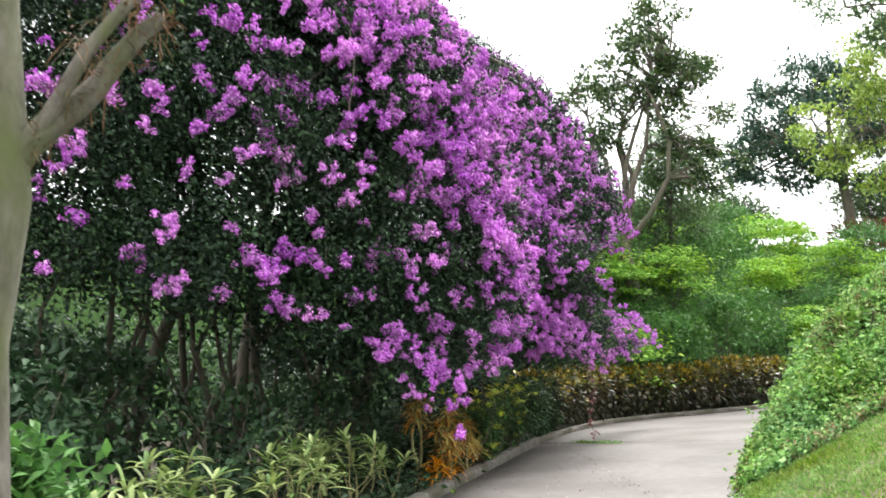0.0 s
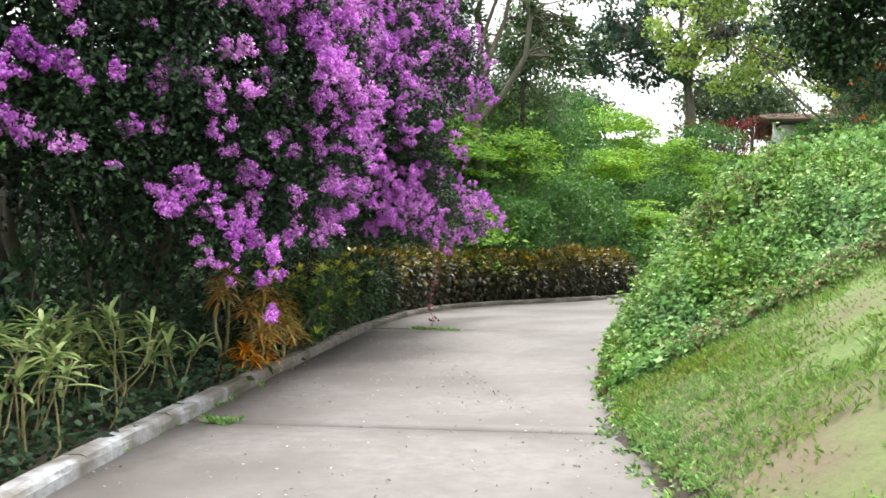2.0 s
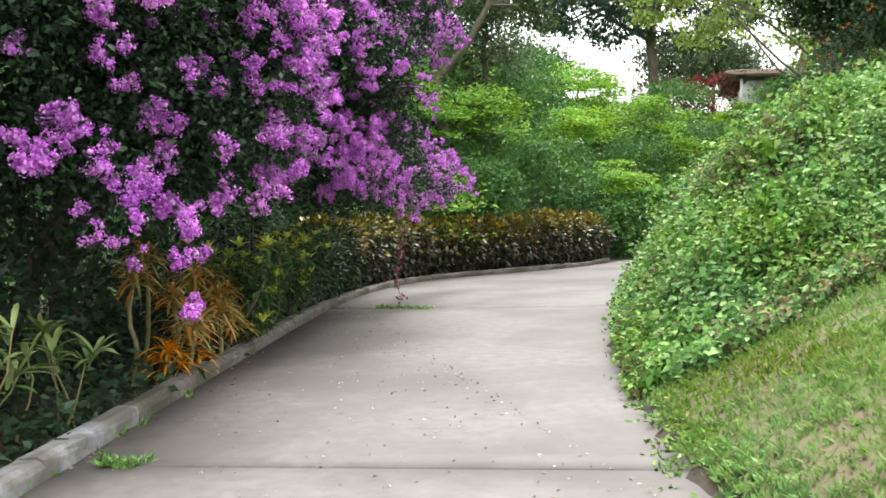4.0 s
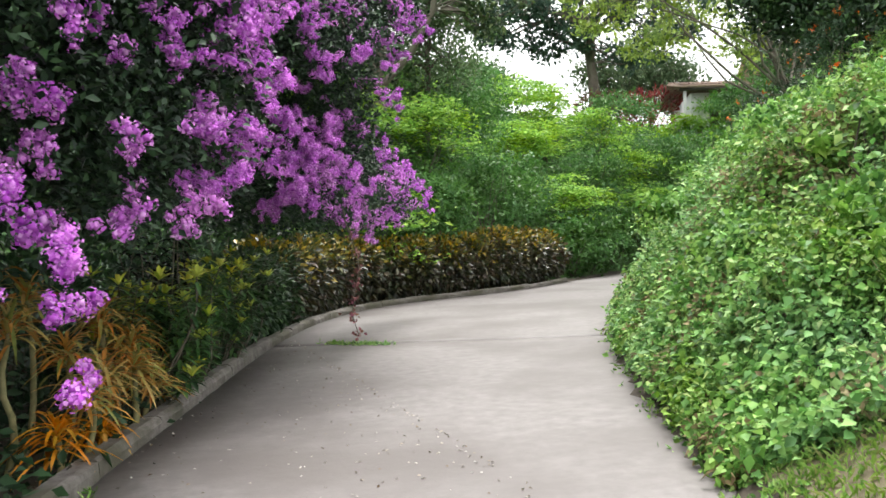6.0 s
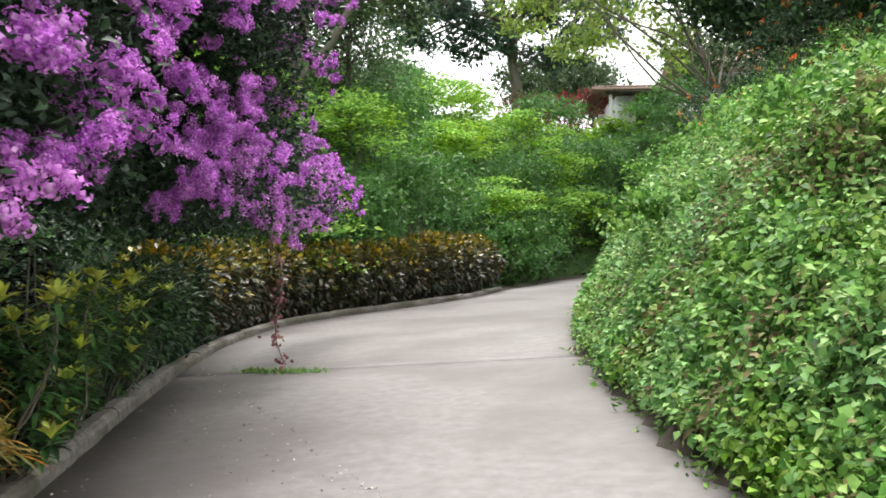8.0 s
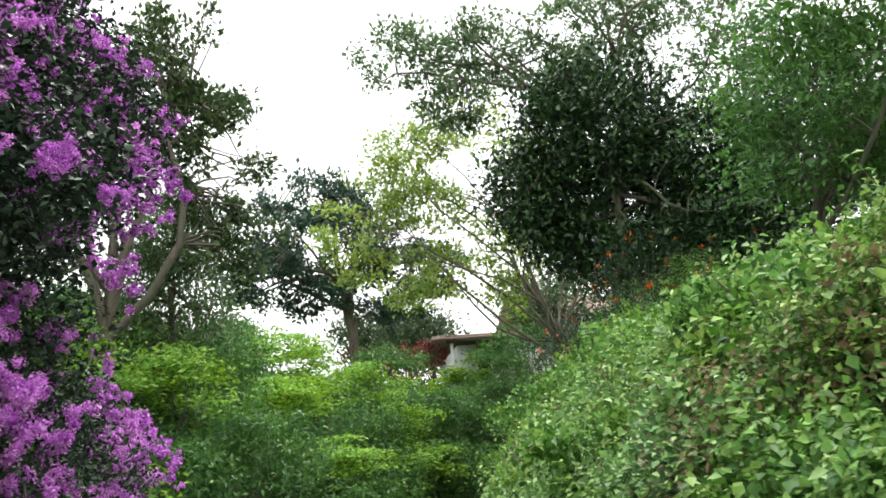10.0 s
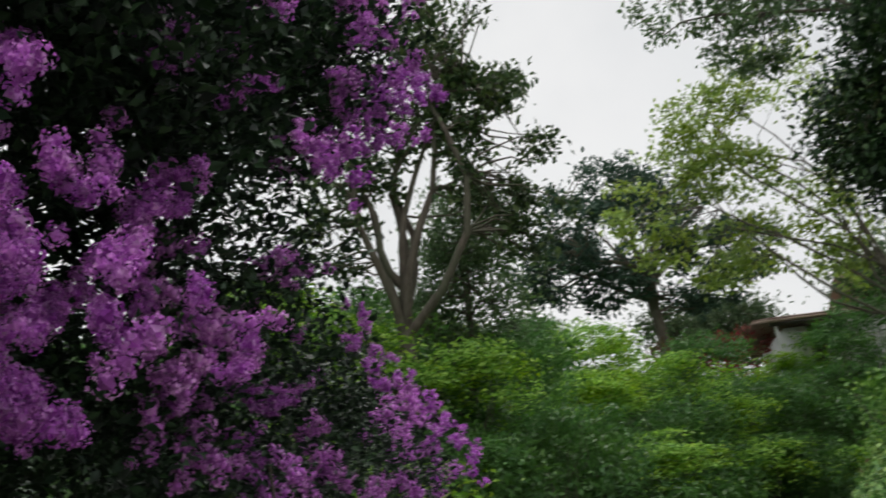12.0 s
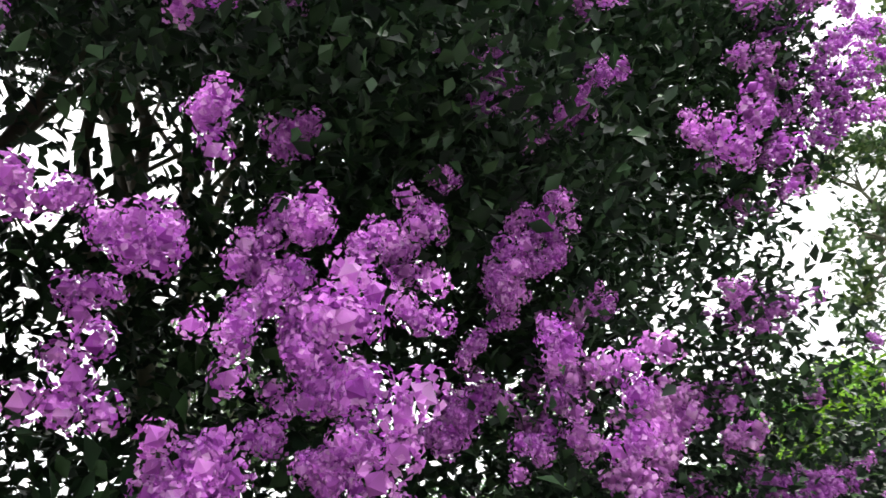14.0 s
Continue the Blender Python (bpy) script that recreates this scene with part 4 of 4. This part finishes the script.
for y, out, h, bright in ((11.9, 0.32, 0.28, True), (12.4, 0.45, 0.75, False), (12.9, 0.36, 0.5, False), (13.2, 0.55, 0.95, False), (13.6, 0.34, 0.45, False), (12.1, 0.75, 1.0, False), (13.9, 0.5, 0.8, False), (12.7, 0.3, 0.15, True), (12.6, 0.85, 1.2, False), (13.1, 0.2, 0.55, False), (13.4, 0.3, 0.75, False), (12.2, 0.2, 0.5, False), (13.5, 0.2, 0.35, False)):
    p = beside(LP, LT, y=y + 1.15, out=out - 0.02)
    strap_plant(p[0], p[1], h, L_STRAP_BRIGHT if bright else L_STRAP, 64, "low bright orange strap-leaved plant" if bright else "rusty orange and green strap-leaved plant")


# ---- tall cane plants behind the near kerb ----
def cane_plant(x, y, h):
    z0 = land1(x, y)
    t = root("cane_plant", x, y, z0, "tall ginger-like cane plant with pale lance leaves", "plant", "cane plants behind the kerb")
    for _ in range(rng.integers(2, 4)):
        top = np.array([rng.normal() * 0.16, rng.normal() * 0.16, h * rng.uniform(0.7, 1.05)])
        s = np.array([rng.normal() * 0.06, rng.normal() * 0.06, -0.05])
        path = bend(s, top, 0, 0.35, 6)
        V, F = tube(path, np.linspace(0.011, 0.006, 6), 5)
        cane = mesh_object("cane", V, F, STALK, t)
        n = 13
        a, e = rng.uniform(0, 6.28, n), rng.uniform(0.1, 1.2, n)
        D = np.stack([np.cos(a) * np.cos(e), np.sin(a) * np.cos(e), np.sin(e)], 1)
        P = top + (path[3] - top) * np.linspace(0, 1, n)[:, None] ** 2 * 0.55
        V, F = straps(P, D, rng.uniform(0.2, 0.34, n), rng.uniform(0.05, 0.075, n), 0.3, 4)
        mesh_object("leaves", V, F, L_CANE, cane)


for y in np.arange(4.6, 11.8, 0.29):
    p = beside(LP, LT, y=y, out=rng.uniform(0.35, 1.1))
    cane_plant(p[0], p[1], rng.uniform(0.65, 1.05))
for y in np.arange(3.6, 11.5, 0.7):
    p = beside(LP, LT, y=y, out=rng.uniform(1.3, 2.8))
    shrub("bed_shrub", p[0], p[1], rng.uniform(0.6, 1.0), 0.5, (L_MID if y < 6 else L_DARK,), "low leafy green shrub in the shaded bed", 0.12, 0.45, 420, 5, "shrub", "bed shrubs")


# ---- hillside of feathery lime shrubs beyond the hedge ----
spots_h = []
for gxx in np.arange(3.0, 30.0, 2.3):
    for k, dd in enumerate((2.6, 5.0, 7.8, 11.0, 14.5)):
        i = int(np.argmin(np.abs(LP[:, 0] - gxx)))
        if LP[i, 1] < 22:
            continue
        p = beside(LP, LT, i=i, out=dd) + rng.normal(size=2) * 0.6
        if p[1] > 58 or p[0] < 2:
            continue
        spots_h.append((p[0], p[1], dd))
for x, y in ((14.6, 34.2), (15.9, 35.3), (17.4, 36.4), (19.2, 37.4), (21.5, 38.2), (24.0, 38.8)):
    spots_h.append((x, y, 2.6))
spots_h = [q for q in spots_h if not (q[1] > 45 and q[0] > 21)]
for x, y, dd in spots_h:
    lime = rng.uniform() < 0.62
    h = rng.uniform(1.5, 3.0) if dd > 3 else rng.uniform(1.9, 2.9)
    shrub("feathery_shrub" if lime else "leafy_shrub", x, y, h, rng.uniform(1.3, 1.8), (L_LIME if lime else L_MID,), "feathery lime-green shrub in tiers on the hillside" if lime else "mid-green leafy shrub on the hillside", 0.20 if dd < 9 else 0.26, 0.42, 2600 if dd < 9 else 1700, 6, "shrub", "hillside shrubs", layers=lime, clumps=26)
# low leafy cover between them
n = 26000
k = rng.integers(int(np.argmin(np.abs(LP[:, 1] - 24.0))), int(np.argmin(np.abs(LP[:, 0] - 26.0))), n)
q = rng.uniform(1.3, 16.0, n)
XY = LP[k] + np.stack([-LT[k, 1], LT[k, 0]], 1) * q[:, None] + rng.normal(size=(n, 2)) * 0.3
P = np.concatenate([XY, (land(XY[:, 0], XY[:, 1]) + rng.uniform(0, 0.45, n))[:, None]], 1)
L = rng.uniform(0.15, 0.34, n)
V, F = blades(P, rng.normal(size=P.shape) * [1, 1, 0.4] + [0, -0.3, 0.3], L, L * 0.4, 0.2, 0.2, (0.1, -0.5, 0.8), 0.5)
tagged(mesh_object("hillside_cover", V, F, L_MID, kind="stuff"), "low leafy cover between the hillside shrubs", "ground cover")
# red cordylines and rusty shrubs before the house
for x, y, h, r, mat, lab in ((28.4, 49.6, 2.4, 1.1, L_RED, "crimson-leaved cordyline clump near the house"), (27.2, 50.2, 2.1, 1.0, L_RED, "crimson-leaved cordyline clump near the house"), (26.2, 51.0, 2.0, 1.1, L_RUST, "rusty brown clipped shrub near the house"), (25.0, 51.6, 1.9, 1.1, L_RUST, "rusty brown clipped shrub near the house")):
    shrub("cordyline" if mat is L_RED else "rusty_shrub", x, y, h, r, (mat,), lab, 0.4, 0.22, 500, 5)


# ---- small white house on the crest ----
hz = land1(30.5, 47.5)
house = root("house", 30.1, 46.5, hz, "small whitewashed house with a low clay-tiled roof", "house")
house.rotation_euler = (0, 0, radians(-25))


def box(x0, y0, z0, x1, y1, z1):
    V = np.array([(x, y, z) for z in (z0, z1) for y in (y0, y1) for x in (x0, x1)], float)
    F = np.array([(0, 2, 3, 1), (4, 5, 7, 6), (0, 1, 5, 4), (2, 6, 7, 3), (0, 4, 6, 2), (1, 3, 7, 5)])
    return V, F


def house_box(name, b, mat, parent=None):
    V, F = box(*b)
    return mesh_object(name, V, F, mat, parent or house)


hb = 8.0 - hz
house_box("plinth", (-2.1, -2.0, -0.3, 3.3, 4.0, hb + 0.1), WHITEWASH)
house_box("wall", (-1.9, -1.8, hb + 0.1, -0.9, -1.55, hb + 2.0), WHITEWASH)
house_box("wall", (-0.2, -1.8, hb + 0.1, 3.2, -1.55, hb + 1.98), WHITEWASH)
house_box("wall", (-1.9, -1.55, hb + 0.1, -1.65, 3.8, hb + 2.0), WHITEWASH)
house_box("door", (-0.9, -1.7, hb + 0.1, -0.2, -1.66, hb + 1.95), TIMBER)
house_box("wall", (-1.65, 3.55, hb + 0.1, 3.2, 3.8, hb + 2.0), WHITEWASH)
house_box("wall", (2.95, -1.55, hb + 0.1, 3.2, 3.55, hb + 2.0), WHITEWASH)
house_box("fascia", (-2.6, -2.6, hb + 2.0, 1.6, -2.5, hb + 2.14), TIMBER)
house_box("post", (-2.35, -2.35, hb + 0.1, -2.2, -2.2, hb + 2.05), WHITEWASH)
house_box("post", (0.9, -2.35, hb + 0.1, 1.05, -2.2, hb + 2.05), WHITEWASH)
house_box("wall", (2.4, -1.5, hb + 2.0, 7.2, 4.4, hb + 3.3), WHITEWASH)


def tiled_slope(x0, x1, y_eave, z_eave, y_ridge, z_ridge):
    """One slope of a clay roof: a boarded slab under rows of rounded tiles."""
    V = np.array([(x0, y_eave, z_eave), (x1, y_eave, z_eave), (x1, y_ridge, z_ridge), (x0, y_ridge, z_ridge)])
    V = np.concatenate([V, V + [0, 0, 0.12]])
    F = np.array([(0, 1, 2, 3), (4, 7, 6, 5), (0, 4, 5, 1), (1, 5, 6, 2), (2, 6, 7, 3), (3, 7, 4, 0)])
    roof = mesh_object("roof", V, F, ROOF, house)
    tiles = []
    dy, dz = (y_ridge - y_eave) / 11, (z_ridge - z_eave) / 11
    for row in range(11):
        for cx in np.arange(x0 + 0.1, x1, 0.22):
            ya, za = y_eave + dy * row, z_eave + 0.13 + dz * row
            yb, zb = ya + dy * 1.05, za + dz * 1.05
            a = [(cx - 0.09, ya, za + 0.03), (cx, ya, za + 0.09), (cx + 0.09, ya, za + 0.03), (cx - 0.09, yb, zb), (cx, yb, zb + 0.06), (cx + 0.09, yb, zb)]
            tiles.append((np.array(a), np.array([(0, 1, 4, 3), (1, 2, 5, 4)])))
    V, F = join(tiles)
    mesh_object("roof_tiles", V, F, ROOF, roof, kind="stuff")


tiled_slope(-2.7, 1.65, -2.75, hb + 2.15, 1.0, hb + 2.95)
tiled_slope(-2.7, 1.65, 4.75, hb + 2.15, 1.0, hb + 2.95)
tiled_slope(1.7, 7.6, -2.1, hb + 3.1, 1.4, hb + 4.9)
tiled_slope(1.7, 7.6, 4.9, hb + 3.1, 1.4, hb + 4.9)

shrub("crest_shrub", 27.5, 42.0, 4.9, 1.35, (L_MID,), "tall green shrub growing in front of the white house", 0.2, 0.45, 2600, 7, clumps=26)
shrub("crest_shrub", 29.6, 42.6, 5.6, 1.5, (L_MID,), "tall green shrub growing in front of the white house", 0.2, 0.45, 2600, 7, clumps=26)

# ---- bank: vines and creepers ----
def creeper_edge(pd):
    """How near along the lane the creeper comes, by the distance up the bank."""
    return np.maximum(10.8 - 0.5 * pd, 9.2)


def bumps(XY, scale, seed):
    return np.array([noise.noise((a * scale, b * scale, seed)) for a, b in XY])


n = 50000
lo_i, mid_i, hi_i = (int(np.argmin(np.abs(RP[:, 1] - v))) for v in (8.6, 17.0, 30.4))
i = rng.integers(lo_i, hi_i, n)
i = np.where(rng.uniform(size=n) < 0.55, rng.integers(lo_i, mid_i, n), i)
pd = rng.uniform(0.0, 1.0, n) ** 1.25 * 8.5 + 0.03
rn = np.stack([RT[:, 1], -RT[:, 0]], 1)
XY = RP[i] + RT[i] * rng.uniform(-0.15, 0.15, n)[:, None] + rn[i] * pd[:, None]
past = XY[:, 1] - creeper_edge(pd) - 0.55 * bumps(XY, 1.3, 5)
XY, pd, past = XY[past > 0], pd[past > 0], past[past > 0]
# billows of growth with shaded hollows between them
billow = 1 - np.abs(bumps(XY, 0.75, 1.7)) * 2.4
small = 1 - np.abs(bumps(XY, 1.9, 4.7)) * 2.2
lump = np.clip(0.62 * billow + 0.38 * small, -0.4, 1) + 0.8 * np.clip(bumps(XY, 0.42, 12.3), 0, 1) * step01(0.8, 2.5, pd)
reach = np.clip(pd - 0.05, 0, 1.2) / 1.2
thick = np.clip(0.10 + 0.28 * np.minimum(pd, 1.3) + 0.75 * lump * reach, 0.05, 1.6) * (0.12 + 0.88 * step01(0.1, 2.2, past))
keep = rng.uniform(size=len(XY)) < np.clip(0.62 + 0.5 * lump, 0.35, 1)
XY, pd, past, thick, lump = XY[keep], pd[keep], past[keep], thick[keep], lump[keep]
fill = rng.uniform(size=len(XY)) ** 0.42
C = np.concatenate([XY, (land(XY[:, 0], XY[:, 1]) + thick * fill)[:, None]], 1)
broad = (bumps(XY, 0.8, 17.0) + 0.3 * rng.normal(size=len(XY))) > 0.18
dry = rng.uniform(size=len(C)) < 0.02 + 0.28 * (bumps(XY, 0.7, 11) > 0.27) + 0.4 * (past < 0.5) * (pd > 0.6)
vine = root("bank_creeper", 6.0, 14.0, land1(6.0, 14.0), "tangled green creeper covering the steep bank", "creeper", kind="stuff")
vo = np.array(vine.location)
slope_n = np.array([-0.7, -0.15, 0.45])
for nm, m, mat, per, leaf, wide in (("leaves", ~dry & ~broad, L_VINE, 9, 0.06, 0.62), ("broad_leaves", ~dry & broad, L_CREEP, 8, 0.075, 0.8), ("dry_leaves", dry, L_DRY, 8, 0.07, 0.55)):
    c = C[m]
    grow = unit(rng.normal(size=c.shape) * 0.8 + slope_n)
    along_shoot = np.tile(np.linspace(-0.5, 0.5, per), len(c))[:, None]
    far_size = np.repeat(np.where(c[:, 1] > 19, 1.45, 1.0), per)
    P = np.repeat(c, per, axis=0) + np.repeat(grow, per, axis=0) * along_shoot * 0.22 + rng.normal(size=(len(c) * per, 3)) * 0.05
    D = rng.normal(size=P.shape) * 0.8 + slope_n
    D[:, 2] -= 0.55
    L = leaf * rng.uniform(0.55, 1.35, len(P)) * far_size
    V, F = blades(P, D, L, L * wide, 0.12, 0.15, (-0.45, -0.15, 0.85), 0.45)
    mesh_object(nm, V - vo, F, mat, vine, kind="stuff")
P = C
run = []
for k in range(150):
    q = P[rng.integers(0, len(P))]
    if off_line([q[:2]], RP, RT)[0] < 1.2:
        continue
    e = q + np.array([rng.normal() * 0.5, rng.normal() * 0.5, -abs(rng.normal()) * 0.3])
    e[2] = land1(e[0], e[1]) + 0.25
    run.append(tube(bend(q, e, 0.1, 0.8, 6), 0.005, 4))
sprig_p, sprig_d = [], []
for k in range(900):
    q = P[rng.integers(0, len(P))]
    if off_line([q[:2]], RP, RT)[0] < 0.25 or q[1] > 24:
        continue
    e = q + np.array([rng.normal() * 0.16 - 0.1, rng.normal() * 0.16, rng.uniform(0.08, 0.32)])
    c = bend(q - [0, 0, 0.1], e, 0.03, 0.5, 6)
    run.append(tube(c, np.linspace(0.004, 0.0015, 6), 3))
    for s in range(1, 6):
        for _ in range(3):
            sprig_p.append(c[s])
            sprig_d.append((rng.normal(), rng.normal(), rng.normal() * 0.3))
V, F = blades(np.array(sprig_p), np.array(sprig_d), rng.uniform(0.05, 0.10, len(sprig_p)), 0.05, 0.15, 0.2, (-0.3, -0.1, 0.9), 0.4)
mesh_object("sprigs", V - vo, F, L_VINE, vine, kind="stuff")
V, F = join(run)
mesh_object("runners", V - vo, F, STALK, vine, kind="stuff")
# clumps that billow out of the creeper
for k in range(26):
    j = rng.integers(int(np.argmin(np.abs(RP[:, 1] - 12.2))), int(np.argmin(np.abs(RP[:, 1] - 23.0))))
    p = RP[j] + rn[j] * rng.uniform(1.1, 4.2)
    if p[1] > 11.6:
        shrub("creeper_clump", p[0], p[1], rng.uniform(0.7, 1.25), rng.uniform(0.5, 0.85), (L_CREEP if k % 3 else L_VINE,), "billowing clump of broad-leaved creeper on the bank", rng.uniform(0.075, 0.11), 0.72, 1300, 6, "creeper", "creeper clumps", clumps=9, hang=0.5)
# bushes that stand out of the bank
for x, y, h, r in ((8.3, 13.6, 0.9, 0.8), (8.4, 14.8, 1.1, 0.9), (9.6, 15.6, 1.3, 0.9), (10.0, 17.2, 1.4, 0.9), (10.8, 19.0, 1.3, 0.9), (12.0, 18.0, 1.3, 1.0), (12.4, 20.6, 1.5, 1.0), (13.0, 23.4, 1.5, 1.0), (14.6, 26.0, 1.6, 1.0), (16.2, 27.6, 1.6, 1.0)):
    shrub("bank_shrub", x, y, h, r, (L_CREEP,), "leafy green shrub overgrown with creeper on the bank", 0.10, 0.7, 2000, 6, "shrub", "bank shrubs", clumps=16)
for x, y, h, r in ((13.8, 22.0, 1.3, 1.0), (15.2, 22.4, 1.4, 1.1), (16.4, 23.8, 2.0, 1.1), (17.6, 24.2, 2.0, 1.1), (14.6, 24.0, 1.7, 0.9), (18.6, 22.4, 1.6, 1.2), (16.4, 21.0, 1.4, 1.2), (17.4, 26.6, 1.8, 1.0), (14.2, 20.2, 1.2, 1.1)):
    t = shrub("blossoming_shrub", x, y, h, r, (L_DARK,), "dark green shrub with scattered orange blossom", 0.09, 0.4, 1800, 7, "shrub", "blossoming shrubs")
    m = 60
    d = unit(rng.normal(size=(m, 3)) + [0, 0, 0.8])[:10]
    V, F = tufts(d * [r, r, h * 0.5] + [0, 0, h * 0.52], d, 9, 0.035, 0.05, 0.8)
    mesh_object("blossoms", V, F, L_ORANGE, t, kind="stuff")

# ---- lawn on the near bank ----
n = 115000
ii = rng.integers(int(np.argmin(np.abs(RP[:, 1] - 3.0))), int(np.argmin(np.abs(RP[:, 1] - 13.0))), n)
pd = rng.uniform(0.02, 1.0, n) ** 1.2 * 8.0
XY = RP[ii] + RT[ii] * rng.uniform(-0.15, 0.15, n)[:, None] + rn[ii] * pd[:, None]
bare = np.array([noise.noise((a * 0.7, b * 0.7, 21)) + 0.5 * noise.noise((a * 2.5, b * 2.5, 3)) for a, b in XY])
keep = (XY[:, 1] < creeper_edge(pd) + 0.35) & (bare + rng.uniform(-0.35, 0.35, n) < 0.40)
XY = XY[keep]
P = np.concatenate([XY, (land(XY[:, 0], XY[:, 1]) - 0.005)[:, None]], 1)
D = rng.normal(size=P.shape) * [0.5, 0.5, 0.1] + [0, 0, 0.8]
L = rng.uniform(0.035, 0.10, len(P))
V, F = blades(P, D, L, 0.012 + 0.05 * L, 0.2, 0.2)
tagged(mesh_object("lawn_grass", V, F, L_GRASS, kind="stuff"), "short green grass on the sloping lawn", "grass")
# broad weeds dotted over the lawn and along the lane's edge
P2 = P[rng.integers(0, len(P), 900)]
edge_i = rng.integers(int(np.argmin(np.abs(RP[:, 1] - 5.0))), int(np.argmin(np.abs(RP[:, 1] - 24.0))), 1500)
exy = RP[edge_i] + rn[edge_i] * rng.normal(0.12, 0.10, 1500)[:, None] + rng.normal(size=(1500, 2)) * 0.05
E3 = np.concatenate([exy, np.maximum(land(exy[:, 0], exy[:, 1]), lane_z(exy[:, 0]))[:, None]], 1)
P2 = np.repeat(np.concatenate([P2, E3]), 4, axis=0)
P2[:, :2] += rng.normal(size=(len(P2), 2)) * 0.03
V, F = blades(P2, rng.normal(size=P2.shape) * [1, 1, 0.3] + [0, 0, 0.5], rng.uniform(0.03, 0.08, len(P2)), 0.025, 0.2)
tagged(mesh_object("edge_weeds", V, F, L_VINE, kind="stuff"), "small weeds along the edge of the lane", "weeds")
# weeds in the joint and at the kerb's foot
pts = []
for a, b, m, sp in (((3.0, 19.9), (3.9, 19.0), 60, 0.06), ((-0.3, 10.4), (-0.1, 10.3), 22, 0.05), ((-0.9, 9.2), (0.3, 13.4), 24, 0.06)):
    s = rng.uniform(size=(m, 1))
    pts.append(np.array(a) + (np.array(b) - np.array(a)) * s + rng.normal(size=(m, 2)) * sp)
pts = np.repeat(np.concatenate(pts), 7, axis=0)
pts = pts + rng.normal(size=pts.shape) * 0.015
P = np.concatenate([pts, lane_z(pts[:, 0])[:, None]], 1)
V, F = blades(P, rng.normal(size=P.shape) * [0.8, 0.8, 0.2] + [0, 0, 0.7], rng.uniform(0.04, 0.11, len(P)), 0.018, 0.2)
tagged(mesh_object("joint_weeds", V, F, L_VINE, kind="stuff"), "tufts of weeds growing in the lane's joint", "weeds")

# ---- litter: fallen bracts and leaves on the lane ----
m = 2400
s, w = rng.uniform(2, 28, m), rng.uniform(0, 1, m)
w = np.where(rng.uniform(size=m) < 0.55, w ** 3, 1 - w ** 3 * 0.6)
lx, rx = np.interp(s, LP[:150, 1], LP[:150, 0]), np.interp(s, RP[:150, 1], RP[:150, 0])
X = lx + 0.05 + (rx - lx - 0.05) * w
P = np.stack([X, s, lane_z(X) + 0.004], 1)
D = np.concatenate([rng.normal(size=(m, 2)), np.abs(rng.normal(size=(m, 1))) * 0.1], 1)
V, F = blades(P, D, rng.uniform(0.015, 0.04, m), rng.uniform(0.012, 0.03, m), 0.15)
V[:, 2] = np.maximum(V[:, 2], np.repeat(P[:, 2], 4))
tagged(mesh_object("leaf_litter", V, F, L_LITTER, kind="stuff"), "fallen bracts and dry leaves on the concrete", "leaf litter")
